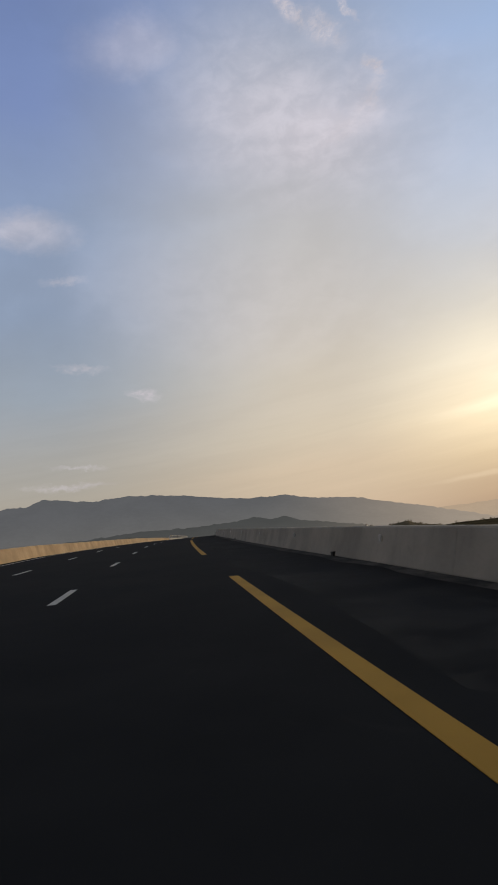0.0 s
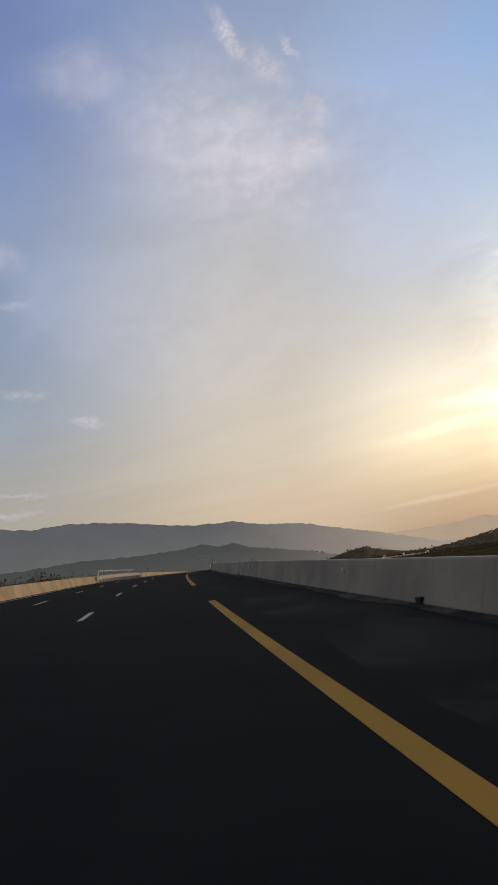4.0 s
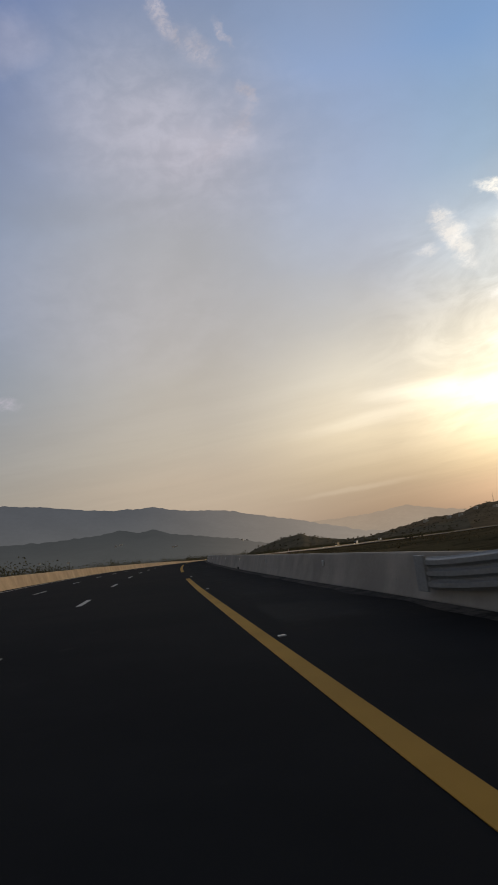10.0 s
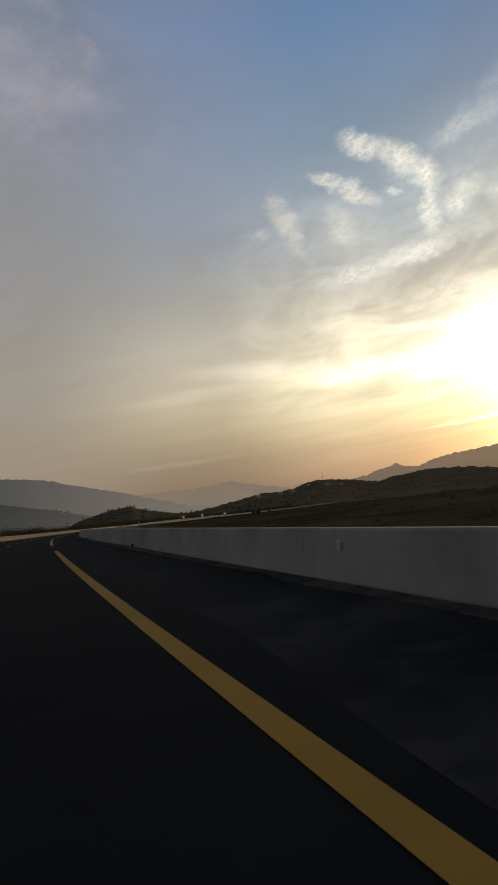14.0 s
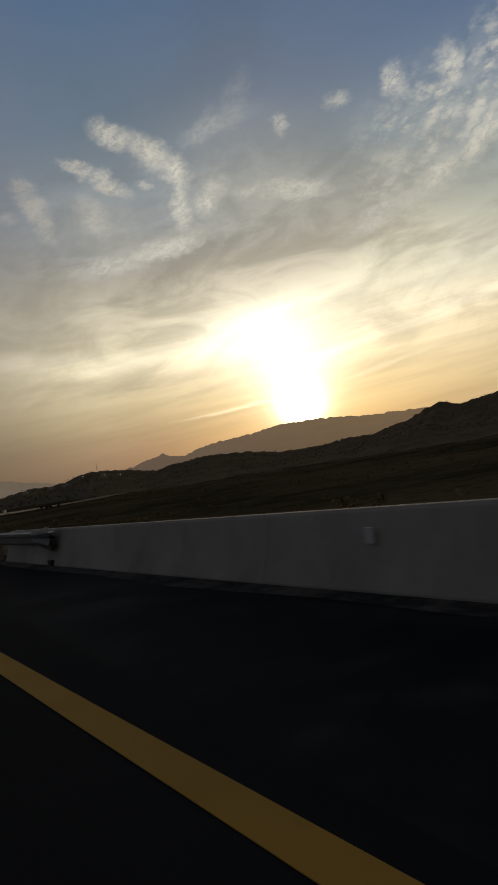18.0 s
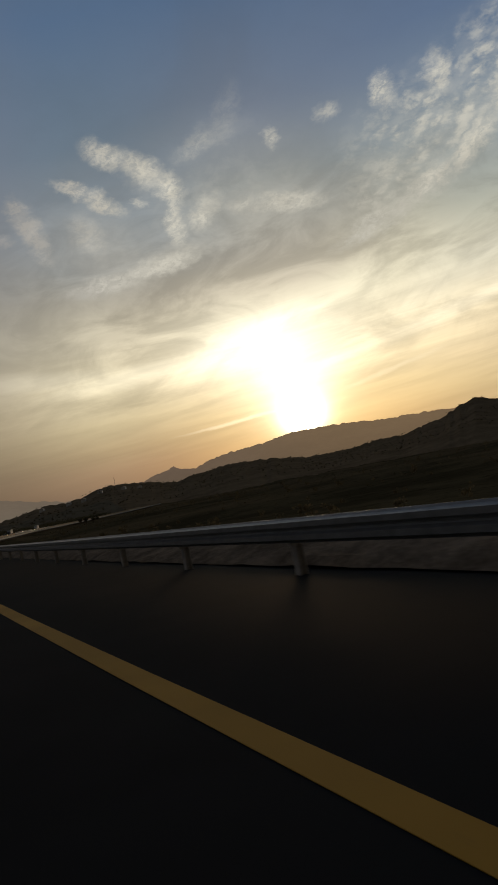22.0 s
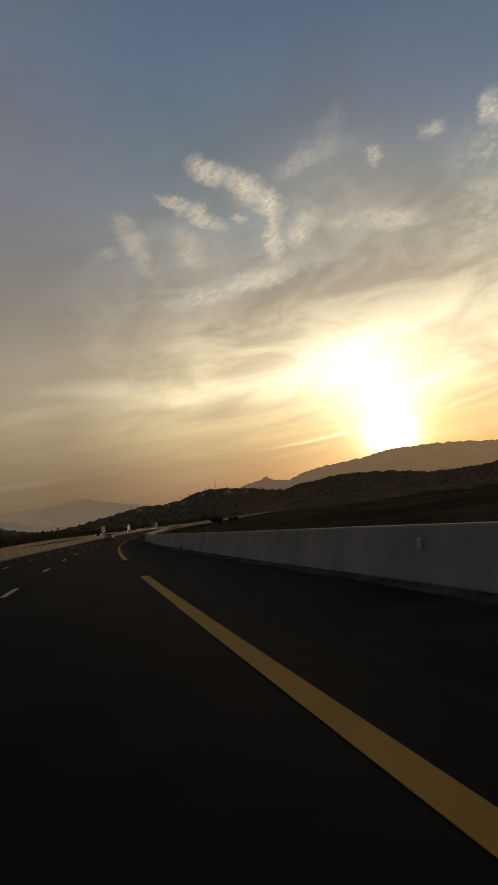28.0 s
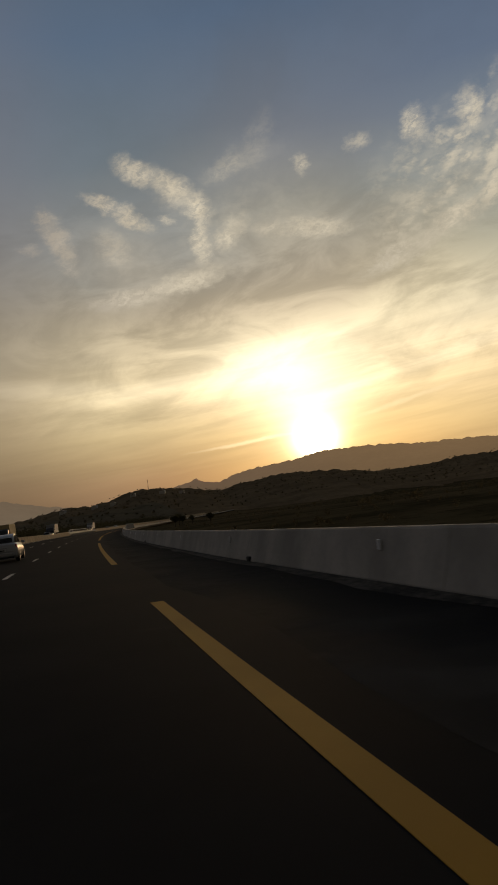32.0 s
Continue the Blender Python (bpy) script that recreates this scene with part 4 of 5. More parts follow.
# flared end plates where the rail laps over the concrete
for s, t in ((451.0, 1), (661.5, -1)):
    flare = empty("rail_end", stand(s, RIGHT + 0.01, 0.6), "flared steel end shoe bolted to the concrete barrier", "rail end", "rail ends")
    bm = bmesh.new()
    cols = [(-0.9, 0.28), (-0.5, 0.30), (0.0, 0.44), (0.45, 0.50)]
    for i, (d, h) in enumerate(cols):
        for f, o in ((-0.5, 0.0), (-0.25, 0.05), (0.0, 0.0), (0.25, 0.05), (0.5, 0.0)):
            bm.verts.new((-0.02 - o, -t * d, h * f))
    bm.verts.ensure_lookup_table()
    for i in range(3):
        for j in range(4):
            a = i * 5 + j
            bm.faces.new((bm.verts[a], bm.verts[a + 1], bm.verts[a + 6], bm.verts[a + 5]))
    bmesh.ops.solidify(bm, geom=bm.faces[:], thickness=0.01)
    part("shoe", bm, M_STEEL, flare)
    bolt = data_of(tube((0, 0, 0), (-0.03, 0, 0), 0.02, 8), "bolt", M_STEEL)
    for z in (-0.17, -0.06, 0.06, 0.17):
        b = new("bolt", bolt)
        b.parent = flare
        b.matrix_basis = pose(-0.01, -t * 0.35, z)

def build_verge(s0, s1):
    """A bank of loose earth and stones beside the asphalt."""
    lefts = [RIGHT - 0.58, RIGHT - 0.75, RIGHT - 0.95, RIGHT - 1.2, RIGHT - 1.5, RIGHT - 1.9, RIGHT - 2.5, -6.2, -7.6, -9.5]
    rise = [0.02, 0.10, 0.17, 0.23, 0.27, 0.28, 0.22, 0.02, -0.30, -0.75]
    n = int((s1 - s0) / 0.45)
    verts, faces, m = [], [], len(lefts)
    for i in range(n + 1):
        s = s0 + (s1 - s0) * i / n
        for j, (l, u) in enumerate(zip(lefts, rise)):
            q = noise.fractal((s * 0.9, l * 2.1, 4.0), 0.8, 2.1, 4)
            verts.append(spot(s, l + 0.05 * noise.noise((s * 0.7, 9.0, j)), u + (0.075 * q if j else 0.03 * q) + 0.06 * noise.noise((s * 0.11, l, 1.0))))
        if i:
            faces += [((i - 1) * m + j, (i - 1) * m + j + 1, i * m + j + 1, i * m + j) for j in range(m - 1)]
    tagged(mesh_object("verge", verts, faces, M_DIRT), "rough bank of bare earth and stones under the steel rail", "verge", kind="structure")


build_verge(455, 660)


def build_plates():
    plate = data_of(joined_boxes([((0.03, 0.10, 0.15), (0, 0, 0), 0.006)]), "plate", M_REFLECT)
    bracket = data_of(joined_boxes([((0.05, 0.03, 0.04), (0.02, 0, 0))]), "bracket", M_STEEL)
    for first, gap, last in ((-61.8, 10.17, 176), (245.3, 10.3, 450), (667.2, 10.2, 980)):
        s = first
        while s < last:
            top = empty("delineator", stand(s, RIGHT - 0.150, 0.53), "small white reflector plate fixed to the concrete barrier", "reflector", "barrier reflectors")
            for name, me, dx in (("plate", plate, -0.03), ("bracket", bracket, 0.0)):
                o = new(name, me)
                o.parent = top
                o.matrix_basis = pose(dx, 0, 0)
            s += gap
    hole = data_of(joined_boxes([((0.10, 0.24, 0.13), (0, 0, 0.075), 0.01)]), "outlet", M_BLACK)
    for first, n in ((-58.4, 8), (266 - 30.8, 8), (684.0, 10)):
        for i in range(n):
            o = new("drain_outlet", hole)
            o.matrix_basis = stand(first + 30.8 * i, RIGHT - 0.0)
            tagged(o, "black drain opening at the foot of the barrier", "drain", "barrier drains")
    stud = data_of(joined_boxes([((0.10, 0.08, 0.016), (0, 0, 0.008), 0.006)]), "stud", M_REFLECT)
    for i in range(9):
        o = new("road_stud", stud)
        o.matrix_basis = stand(158 + 13 * i, -0.14, 0.001)
        tagged(o, "white road stud beside the yellow line", "road stud", "road studs")


build_plates()


def warning_sign(s, left):
    base = stand(s, left, -0.6)
    top = empty("warning_sign", base, "red-bordered triangular sign with a black right-bend arrow", "road sign")
    part("pole", tube((0, 0, 0), (0, 0.03, 2.55), 0.035, 12), M_STEEL, top)

    def triangle(r, y, thick, mat, name):
        bm = bmesh.new()
        corners = []
        for k in range(3):
            a = radians(90 + 120 * k)
            for d in (-0.22, -0.08, 0.08, 0.22):
                b = a + d
                corners.append((math.cos(a) * r * 0.93 + math.cos(b) * r * 0.07, math.sin(a) * r * 0.93 + math.sin(b) * r * 0.07))
        f = bm.faces.new([bm.verts.new((x, y, 2.05 + z)) for x, z in corners])
        e = bmesh.ops.extrude_face_region(bm, geom=[f])
        bmesh.ops.translate(bm, vec=(0, thick, 0), verts=[v for v in e["geom"] if isinstance(v, bmesh.types.BMVert)])
        bmesh.ops.recalc_face_normals(bm, faces=bm.faces)
        return part(name, bm, mat, top)

    triangle(0.62, -0.040, 0.03, M_SIGNWHITE, "backing_plate")
    triangle(0.595, -0.046, 0.006, M_SIGNRED, "border")
    triangle(0.44, -0.053, 0.006, M_SIGNWHITE, "face")
    bm = bmesh.new()
    path = [(-0.06, -0.20), (-0.065, -0.02), (-0.055, 0.05), (-0.025, 0.11), (0.03, 0.145), (0.09, 0.155)]
    for i in range(len(path) - 1):
        (x0, z0), (x1, z1) = path[i], path[i + 1]
        d = Vector((x1 - x0, z1 - z0)).normalized() * 0.042
        q = [bm.verts.new((x + o * d.y, -0.062, 2.05 + z - o * d.x)) for x, z, o in ((x0, z0, 1), (x0, z0, -1), (x1, z1, -1), (x1, z1, 1))]
        bm.faces.new(q)
    bm.faces.new([bm.verts.new((x, -0.062, 2.05 + z)) for x, z in ((0.08, 0.09), (0.145, 0.155), (0.08, 0.22))])
    bmesh.ops.solidify(bm, geom=bm.faces[:], thickness=0.003)
    part("arrow", bm, M_BLACK, top, "black bent arrow")


M_SIGNWHITE = plain("sign_white", (0.86, 0.85, 0.82), 0.5, 0, 0.04, 8)
M_SIGNRED = plain("sign_red", (0.5, 0.04, 0.04), 0.4, 0, 0.08, 10)
warning_sign(698.6, -3.8)

# ---------------------------------------------------------------- vehicles
def paint(name, colour, metal=0.5):
    return plain(name, colour, 0.32, metal, 0.06, 2)


M_SILVER = paint("silver_paint", (0.42, 0.42, 0.42))
M_DARKCAR = paint("dark_paint", (0.06, 0.065, 0.075))
M_WHITECAR = paint("white_paint_car", (0.7, 0.7, 0.68), 0.0)
M_GLASS = plain("dark_glass", (0.02, 0.022, 0.025), 0.08, 0, 0.1, 2)
M_TAIL = plain("tail_lamp", (0.35, 0.02, 0.015), 0.25, 0, 0.1, 20)
M_RIM = plain("alloy", (0.45, 0.45, 0.46), 0.35, 0.8, 0.1, 20)
M_PLATE = plain("number_plate", (0.6, 0.6, 0.55), 0.5, 0, 0.05, 10)


def lamp_glow(name, colour, power):
    m = bpy.data.materials.new(name)
    m.use_nodes = True
    k = Nodes(m.node_tree)
    e = k.add("ShaderNodeEmission")
    e.inputs[0].default_value, e.inputs[1].default_value = (*colour, 1), power
    k.link(e.outputs[0], k.add("ShaderNodeOutputMaterial").inputs[0])
    return m


M_HEAD = lamp_glow("lit_headlamp", (1.0, 0.78, 0.5), 6.0)


def loft(stations):
    """Cross sections (y, half widths and heights) from the tail to the nose."""
    bm = bmesh.new()
    rings = []
    for y, ring in stations:
        left = [bm.verts.new((-x, y, z)) for x, z in ring]
        right = [bm.verts.new((x, y, z)) for x, z in reversed(ring)]
        rings.append(left + right)
    for a, b in zip(rings, rings[1:]):
        n = len(a)
        for i in range(n):
            bm.faces.new((a[i], a[(i + 1) % n], b[(i + 1) % n], b[i]))
    bm.faces.new(rings[0][::-1])
    bm.faces.new(rings[-1])
    bmesh.ops.recalc_face_normals(bm, faces=bm.faces)
    for f in bm.faces:
        f.smooth = True
    return bm


def wheel_data():
    tyre = bmesh.new()
    bmesh.ops.create_cone(tyre, cap_ends=True, segments=24, radius1=0.31, radius2=0.31, depth=0.20, matrix=pose(0, 0, 0, 0, 90, 0))
    bmesh.ops.bevel(tyre, geom=[e for e in tyre.edges if e.calc_face_angle(0) > 1], offset=0.03, segments=2, affect="EDGES")
    rim = bmesh.new()
    bmesh.ops.create_cone(rim, cap_ends=True, segments=20, radius1=0.20, radius2=0.19, depth=0.215, matrix=pose(0, 0, 0, 0, 90, 0))
    return data_of(tyre, "tyre", M_BLACK), data_of(rim, "rim", M_RIM)


TYRE, RIM = wheel_data()


def sedan(m, mat, label, lit=False, group="cars on the road"):
    top = empty("car", m, label, "car", group)
    low = [(-2.15, [(0.70, 0.30), (0.78, 0.45), (0.80, 0.70), (0.70, 0.92)]), (-2.02, [(0.78, 0.24), (0.84, 0.45), (0.86, 0.72), (0.76, 0.99)]),
           (-1.4, [(0.80, 0.20), (0.86, 0.45), (0.88, 0.75), (0.78, 1.00)]), (-0.4, [(0.80, 0.20), (0.86, 0.45), (0.88, 0.72), (0.80, 0.95)]),
           (0.8, [(0.80, 0.20), (0.86, 0.45), (0.87, 0.70), (0.78, 0.92)]), (1.6, [(0.79, 0.20), (0.84, 0.45), (0.84, 0.66), (0.70, 0.82)]),
           (2.05, [(0.70, 0.24), (0.78, 0.42), (0.76, 0.58), (0.60, 0.68)]), (2.18, [(0.60, 0.30), (0.68, 0.42), (0.66, 0.54), (0.52, 0.60)])]
    part("body", loft(low), mat, top)
    part("roof", loft([(-1.62, [(0.66, 0.96), (0.62, 1.02)]), (-1.02, [(0.64, 1.38), (0.56, 1.42)]), (-0.6, [(0.63, 1.42), (0.52, 1.475)]), (0.15, [(0.63, 1.41), (0.52, 1.46)]),
                       (0.45, [(0.64, 1.34), (0.56, 1.39)]), (1.12, [(0.70, 0.88), (0.66, 0.93)])]), mat, top)

    def pane(name, pts, back=0.012):
        bm = bmesh.new()
        bm.faces.new([bm.verts.new(p) for p in pts])
        bmesh.ops.solidify(bm, geom=bm.faces[:], thickness=back)
        return part(name, bm, M_GLASS, top)

    pane("rear_window", [(-0.58, -1.63, 1.04), (0.58, -1.63, 1.04), (0.50, -1.08, 1.37), (-0.50, -1.08, 1.37)])
    pane("windscreen", [(-0.60, 1.16, 0.95), (0.60, 1.16, 0.95), (0.50, 0.52, 1.36), (-0.50, 0.52, 1.36)])
    for k in (-1, 1):
        pane("side_window", [(k * 0.685, -1.35, 1.02), (k * 0.655, -1.0, 1.34), (k * 0.645, -0.42, 1.39), (k * 0.705, -0.42, 0.99)])
        pane("side_window", [(k * 0.705, -0.34, 0.99), (k * 0.645, -0.34, 1.39), (k * 0.655, 0.42, 1.34), (k * 0.72, 0.95, 0.96)])
        part("tail_lamp", box((0.24, 0.10, 0.26), (k * 0.70, -2.07, 0.80), 0.03), M_TAIL, top, "red tail lamp")
        part("headlamp", box((0.32, 0.12, 0.15), (k * 0.60, 2.06, 0.62), 0.03), M_HEAD if lit else M_REFLECT, top, "lit headlamp" if lit else "clear headlamp")
        part("door_mirror", box((0.20, 0.10, 0.13), (k * 0.92, 0.62, 0.98), 0.03), mat, top)
        for y in (-1.30, 1.30):
            w = new("wheel", TYRE)
            w.parent = top
            w.matrix_basis = pose(k * 0.76, y, 0.31)
            r = new("rim", RIM)
            r.parent = w
    part("bumper", box((1.56, 0.14, 0.24), (0, -2.14, 0.42), 0.05), mat, top)
    part("skirt", box((1.30, 0.10, 0.10), (0, -2.12, 0.28), 0.02), M_BLACK, top, "black lower skirt")
    part("number_plate", box((0.50, 0.02, 0.11), (0, -2.20, 0.66), 0.005), M_PLATE, top, "pale plate with a plain dark bar")
    part("plate_bar", box((0.40, 0.006, 0.05), (0, -2.212, 0.66)), M_BLACK, top, "plain dark bar")
    part("boot_trim", box((0.70, 0.02, 0.035), (0, -2.17, 0.78), 0.005), M_RIM, top, "chrome boot trim")
    return top


def truck(m, cab_mat, box_mat, label, long=7.0, lit=True):
    """A box lorry that faces along +y."""
    top = empty("truck", m, label, "truck", "trucks on the road")
    part("cargo_box", box((2.45, long, 2.5), (0, -long / 2 + 0.2, 2.35), 0.04), box_mat, top)
    part("chassis", box((0.9, long + 1.5, 0.25), (0, -long / 2 + 0.9, 0.90), 0.02), M_BLACK, top)
    part("cab", loft([(0.35, [(1.1, 0.6), (1.15, 1.3), (1.12, 2.5), (0.95, 2.75)]), (1.5, [(1.1, 0.5), (1.15, 1.3), (1.10, 2.4), (0.9, 2.65)]), (1.95, [(1.05, 0.45), (1.12, 1.25), (1.02, 2.1), (0.8, 2.3)])]), cab_mat, top)
    part("windscreen", box((1.9, 0.05, 0.75), (0, 1.90, 1.85), 0.02, pose(0, 0, 0, 14)), M_GLASS, top)
    part("bumper", box((2.2, 0.2, 0.35), (0, 1.98, 0.60), 0.04), M_BLACK, top)
    for k in (-1, 1):
        part("headlamp", box((0.3, 0.08, 0.2), (k * 0.85, 2.06, 0.85), 0.03), M_HEAD if lit else M_REFLECT, top, "lit headlamp")
        part("mirror", box((0.14, 0.1, 0.42), (k * 1.32, 1.6, 1.95), 0.03), M_BLACK, top)
        for y in (1.2, -long + 1.6, -long + 2.7):
            w = new("wheel", TYRE)
            w.parent = top
            w.matrix_basis = pose(k * 1.02, y, 0.48) @ Matrix.Scale(1.55, 4)
            r = new("rim", RIM)
            r.parent = w
    return top


M_TAN = plain("tan_tarpaulin", (0.55, 0.42, 0.22), 0.8, 0, 0.15, 2)
M_GREYBOX = plain("grey_box", (0.35, 0.36, 0.36), 0.6, 0, 0.15, 2)
sedan(stand(862, 5.25, 0.0), M_SILVER, "silver four-door saloon driving ahead in the middle lane")
sedan(stand(1000, 16.0, 0.0, 180), M_DARKCAR, "dark saloon with lit headlamps on the opposite carriageway", True)
sedan(stand(1075, 19.5, 0.0, 180), M_WHITECAR, "white saloon with lit headlamps on the opposite carriageway", True)
sedan(stand(1150, 16.2, 0.0, 180), M_DARKCAR, "dark saloon with lit headlamps far along the road", True)
sedan(stand(1180, 17.0, 0.0, 180), M_SILVER, "silver saloon with lit headlamps far along the road", True)
truck(stand(965, 19.8, 0.0, 180), M_DARKCAR, M_TAN, "tan box lorry lit by the low sun", 7.5)
truck(stand(1035, 19.8, 0.0, 180), M_DARKCAR, M_GREYBOX, "grey box lorry on the opposite carriageway", 7.0)
truck(stand(1125, 19.8, 0.0, 180), M_SILVER, M_GREYBOX, "pale lorry with lit headlamps far along the road", 6.0)

# ---------------------------------------------------------------- trees and scrub
def leaf(name, dark, light):
    def build(k, p):
        rand = k.add("ShaderNodeNewGeometry").outputs["Random Per Island"]
        tone = k.mix(rand, dark, light)
        k.put(p.inputs["Base Color"], tone)
        glow = k.add("ShaderNodeBsdfTranslucent")
        k.put(glow.inputs[0], tone)
        both = k.add("ShaderNodeMixShader")
        both.inputs[0].default_value = 0.45
        k.link(p.outputs[0], both.inputs[1])
        k.link(glow.outputs[0], both.inputs[2])
        k.link(both.outputs[0], k.tree.nodes["Material Output"].inputs[0])
    return material(name, build, 0.9, 0.0, 0.05)


M_LEAF = leaf("olive_leaves", (0.045, 0.046, 0.025), (0.115, 0.105, 0.06))
M_SCRUB = leaf("dry_scrub", (0.09, 0.075, 0.042), (0.18, 0.145, 0.085))
M_HILLSCRUB = leaf("hillside_scrub", (0.10, 0.082, 0.05), (0.20, 0.16, 0.10))
M_BARK = plain("bark", (0.08, 0.06, 0.045), 0.95, 0, 0.3, 6)


def leaves(rng, centre, radius, n, size, squash=0.75):
    """Small leaf cards of mixed tilt filling clumps round a centre."""
    def ball(m):
        d = rng.normal(size=(m, 3))
        return d / np.linalg.norm(d, axis=1)[:, None] * rng.random(m)[:, None] ** 0.45

    hubs = ball(max(6, n // 14)) * radius * 0.62
    c = np.array(centre) + (hubs[rng.integers(len(hubs), size=n)] + ball(n) * radius * 0.42) * np.array((1, 1, squash))
    u = rng.normal(size=(n, 3))
    u /= np.linalg.norm(u, axis=1)[:, None]
    v = np.cross(u, rng.normal(size=(n, 3)))
    v /= np.linalg.norm(v, axis=1)[:, None] + 1e-6
    s = (size * (0.6 + rng.random(n) * 0.8))[:, None]
    verts = np.stack([c - u * s, c + v * s * 0.7, c + u * s, c - v * s * 0.7], 1).reshape(-1, 3)
    return verts, np.arange(n * 4).reshape(n, 4)


def ground_at(x, y):
    return float(land_height(np.array([x]), np.array([y]))[0])


def tree(s, left, tall, seed):
    rng = np.random.default_rng(seed)
    x, y, _ = spot(s, left)
    z = ground_at(x, y)
    top = empty("tree", pose(x, y, z - 0.2, 0, 0, rng.random() * 360), "dark broad-crowned tree beside the highway", "tree", "roadside trees")
    bm = tube((0, 0, 0), (0.1, 0.05, tall * 0.5), tall * 0.035, 8, tall * 0.02)
    for k in range(5):
        a = k * 1.26 + rng.random()
        piece = tube((0.08, 0.04, tall * (0.35 + 0.03 * k)), (math.cos(a) * tall * 0.28, math.sin(a) * tall * 0.28, tall * (0.6 + 0.05 * k)), tall * 0.014, 6, tall * 0.005)
        me = bpy.data.meshes.new("limb")
        piece.to_mesh(me)
        piece.free()
        bm.from_mesh(me)
        bpy.data.meshes.remove(me)
    part("trunk", bm, M_BARK, top)
    v, f = leaves(rng, (0, 0, tall * 0.68), tall * 0.42, 900, tall * 0.035)
    mesh_object("crown", v, f, M_LEAF, top)


for i, (s, left, tall) in enumerate(((1118, -16, 6.0), (1126, -19, 5.5), (1140, -17, 6.5), (1168, -22, 5.0), (1085, -30, 5.0), (880, 33, 6.0), (905, 36, 5.0), (700, 40, 6.5), (640, 38, 5.0))):
    tree(s, left, tall, 40 + i)


def belt(name, label, count, where, tall, cards, size, seed, heights=None, mat=None):
    """Uncounted trees or bushes as one mesh of leaf clumps."""
    rng = np.random.default_rng(seed)
    spots = [where(rng) for _ in range(count)]
    px, py = np.array([p[0] for p in spots]), np.array([p[1] for p in spots])
    z = np.concatenate([land_height(px[i:i + 2000], py[i:i + 2000]) for i in range(0, count, 2000)]) if heights is None else np.array([p[2] for p in spots])
    verts, faces = [], []
    for i, (p, g) in enumerate(zip(spots, z)):
        h = tall * (0.70 + rng.random() * 0.5)
        v, f = leaves(rng, (p[0], p[1], g + h * 0.45), h * 0.62, cards, size * h / tall, 0.8)
        verts.append(v)
        faces.append(f + i * cards * 4)
    tagged(mesh_object(name, np.concatenate(verts), np.concatenate(faces), mat or M_LEAF), label, "vegetation", kind="stuff")


def beside(s0, s1, l0, l1, power=1.0):
    def where(rng):
        s = s0 + (s1 - s0) * rng.random()
        l = l0 + (l1 - l0) * rng.random() ** power
        x, y, _ = spot(s, l)
        return float(x), float(y)
    return where


def on_hill(which, first, last):
    """A place on the upper face of one of the hills."""
    eye, verts, n, _ = FAR_LAND[which]

    def where(rng):
        p = verts[(first + rng.integers(last - first)) * n + rng.integers(n)]
        return float(p[0] + rng.normal() * 8), float(p[1] + rng.normal() * 8), float(p[2]) - 1.0
    return where


belt("tree_belt", "dark close belt of trees below the embankment", 1700, beside(250, 1450, 40, 72), 8.7, 200, 0.21, 3)
belt("tree_belt", "tall dark trees standing close together beyond the opposite carriageway", 700, beside(600, 1450, 36, 85), 8.5, 180, 0.23, 23)
belt("tree_belt", "dark trees on the low land beside the road", 420, beside(150, 1450, 75, 210, 1.2), 6.5, 70, 0.55, 13)
belt("tree_belt", "dark trees on the plain ahead", 300, beside(500, 1500, 200, 420), 7.5, 40, 0.8, 4)
belt("scrub_bushes", "low dark bushes on the dry slope", 1100, beside(300, 1500, -16, -260, 1.3), 1.3, 80, 0.10, 5, None, M_SCRUB)
belt("scrub_bushes", "scattered tall bushes and small trees on the slope", 260, beside(330, 1500, -60, -420), 3.2, 150, 0.17, 6, None, M_SCRUB)
belt("hill_scrub", "dark scrub and trees along the crest of the hill", 2000, on_hill(4, 11, 23), 3.4, 26, 0.62, 7, True, M_HILLSCRUB)
belt("hill_scrub", "dark trees on the low hump", 420, on_hill(5, 5, 13), 4.2, 50, 0.55, 9, True, M_HILLSCRUB)


# ---------------------------------------------------------------- far houses, mast and poles
M_WALL = plain("house_render", (0.58, 0.55, 0.50), 0.9, 0, 0.12, 0.6)
M_ROOF = plain("roof_tile", (0.42, 0.35, 0.29), 0.85, 0, 0.2, 1.0)


def far_ground(eye, az, far, el):
    """Where a line of sight from a place meets the far land; at a set distance where it meets none."""
    v = heading_vector(az, el)
    best = None
    for _, _, _, tree_of in FAR_LAND:
        hit = tree_of.ray_cast(Vector(eye), v)
        if hit[0] is not None and (best is None or hit[3] < best[1]):
            best = (hit[0], hit[3])
    if best and best[1] < 3200:
        return tuple(best[0])
    v = heading_vector(az, 0)
    return eye[0] + v.x * far, eye[1] + v.y * far, eye[2] + far * math.tan(radians(el))


def house(at, wide, deep, tall, turn, label):
    top = empty("house", pose(*at, 0, 0, turn), label, "house", "far houses")
    part("wall", box((wide, deep, tall + 3), (0, 0, tall / 2 - 1.5), 0.05), M_WALL, top)
    bm = bmesh.new()
    w, d, z = wide / 2 + 0.4, deep / 2 + 0.4, tall
    low = [bm.verts.new(p) for p in ((-w, -d, z), (w, -d, z), (w, d, z), (-w, d, z))]
    top_a, top_b = bm.verts.new((-w, 0, z + deep * 0.22)), bm.verts.new((w, 0, z + deep * 0.22))
    for f in ((low[0], low[1], top_b, top_a), (low[2], low[3], top_a, top_b), (low[3], low[0], top_a), (low[1], low[2], top_b), (low[3], low[2], low[1], low[0])):
        bm.faces.new(f)
    part("roof", bm, M_ROOF, top)


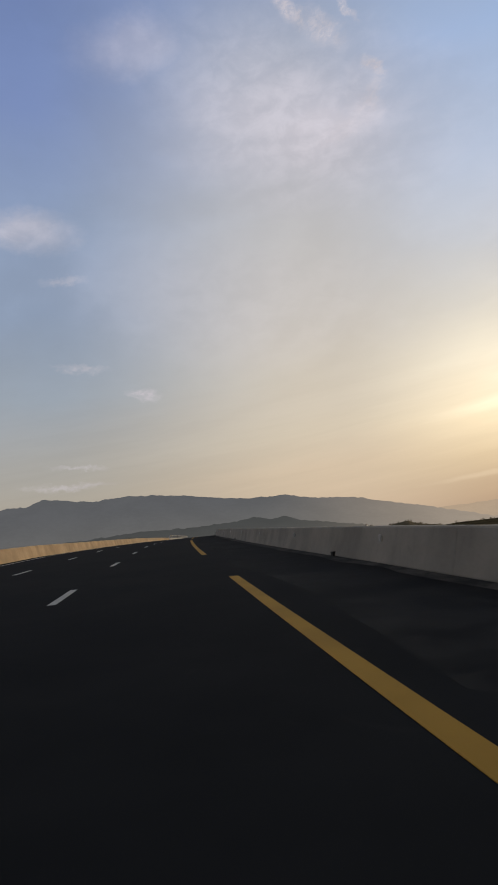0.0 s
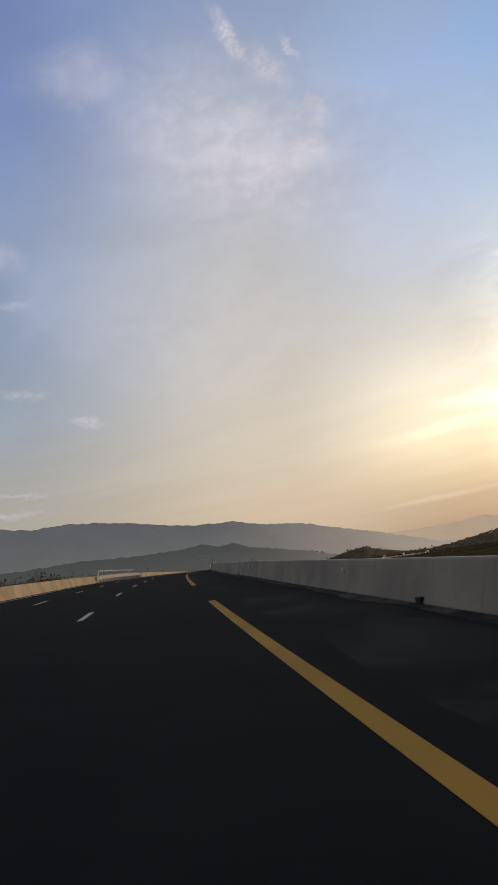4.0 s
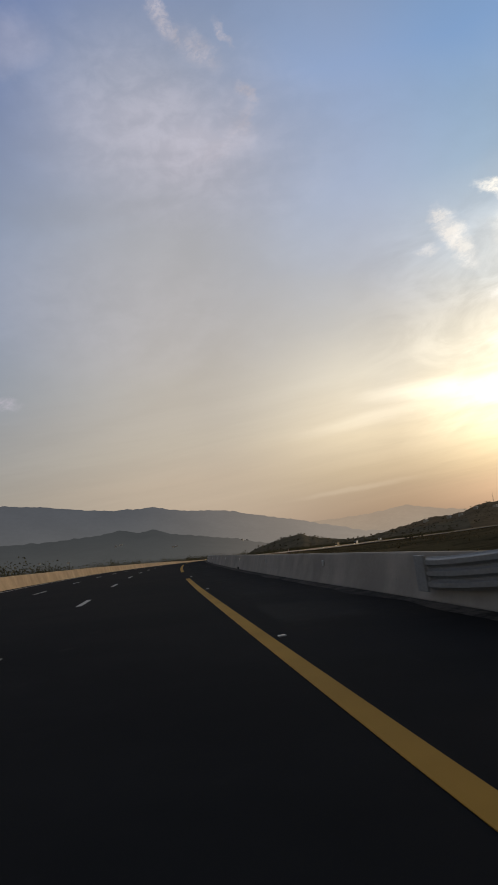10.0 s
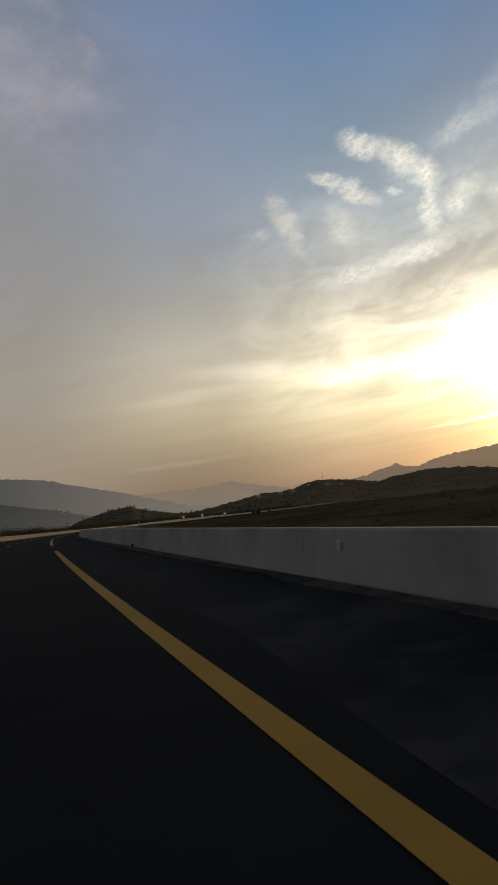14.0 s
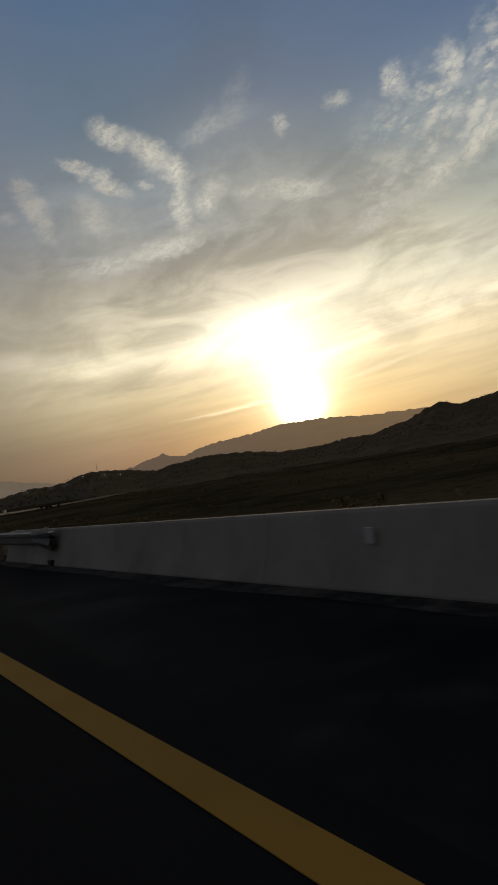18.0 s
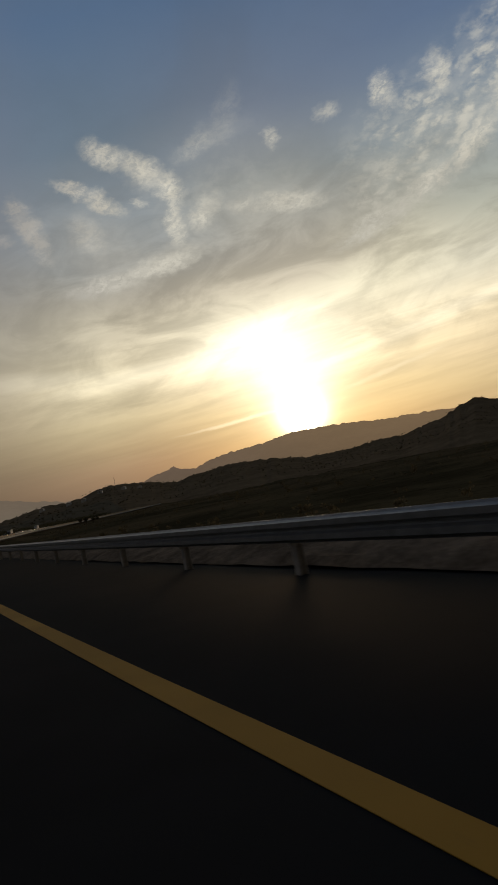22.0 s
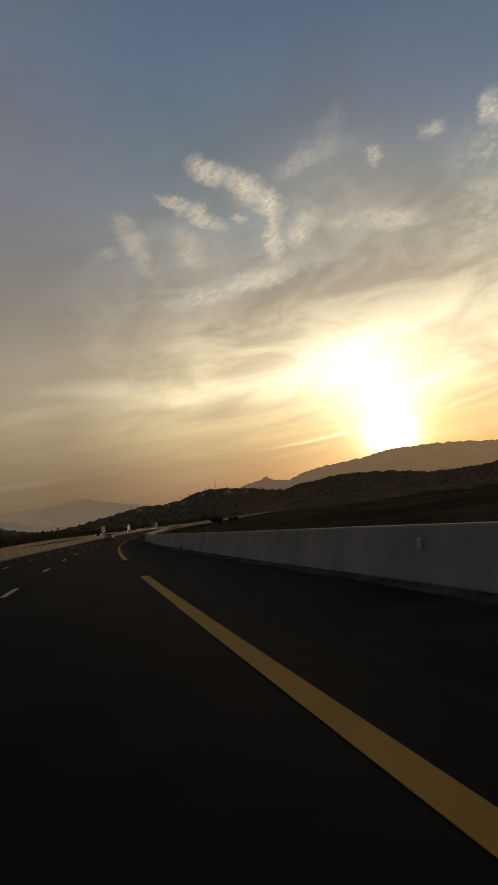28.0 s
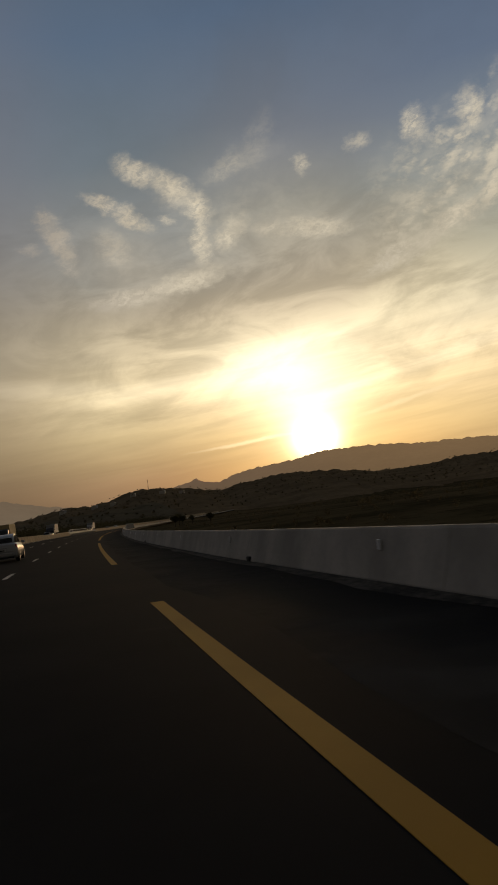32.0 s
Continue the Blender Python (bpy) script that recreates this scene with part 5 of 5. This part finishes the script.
rng_h = np.random.default_rng(8)
for az, el in ((-0.3, 1.55), (-0.7, 1.62), (-4.68, 0.95), (-4.9, 0.97), (5.4, 1.05), (3.3, 0.82), (-10.1, 0.77), (-10.5, 0.7)):
    house(far_ground(VIEW_A, az, 2300, el), 6 + 4 * rng_h.random(), 7, 3.4 + rng_h.random() * 1.5, -az + 40 * rng_h.random(), "small pale house in the hazy valley")
for az, el in ((-30.4, 0.36), (-31.6, 0.42), (-33.0, 0.85), (-34.9, 0.78), (-36.2, 0.62), (-28.3, 0.28)):
    house(far_ground(VIEW_B, az, 1540, el), 10 + 5 * rng_h.random(), 9, 5, -az + 30 * rng_h.random(), "pale house on the hillside below the mast")


def mast(at, tall):
    top = empty("mast", pose(*at), "thin lattice mast on the hilltop", "mast")
    for k in range(3):
        a = k * 2.094
        part("leg", tube((math.cos(a) * 0.9, math.sin(a) * 0.9, -3), (math.cos(a) * 0.25, math.sin(a) * 0.25, tall), 0.16, 6), M_STEEL, top)
    for k in range(6):
        z = tall * (k + 0.5) / 6
        r = 0.9 - 0.6 * z / tall
        part("ring", tube((-r, 0, z), (r, 0, z + 0.6), 0.10, 5), M_STEEL, top)
    part("aerial", tube((0, 0, tall), (0, 0, tall + 5), 0.10, 6), M_STEEL, top)


mast(far_ground(VIEW_B, -34.25, 1690, 1.22), 20)


def pole(s, left, tall):
    x, y, _ = spot(s, left)
    top = empty("utility_pole", pose(x, y, ground_at(x, y) - 0.3, 0, 0, heading_at(s)), "plain wooden utility pole beyond the road", "pole", "utility poles")
    part("shaft", tube((0, 0, 0), (0, 0, tall), 0.16, 10, 0.10), M_BARK, top)
    part("cross_arm", box((1.6, 0.12, 0.14), (0, 0, tall - 0.6), 0.02), M_BARK, top)
    for k in (-0.7, 0, 0.7):
        part("insulator", tube((k, 0, tall - 0.53), (k, 0, tall - 0.33), 0.05, 8, 0.03), M_REFLECT, top)


for s, left, tall in ((960, 46, 9), (1030, 44, 9), (1110, 43, 9), (880, 50, 9)):
    pole(s, left, tall)
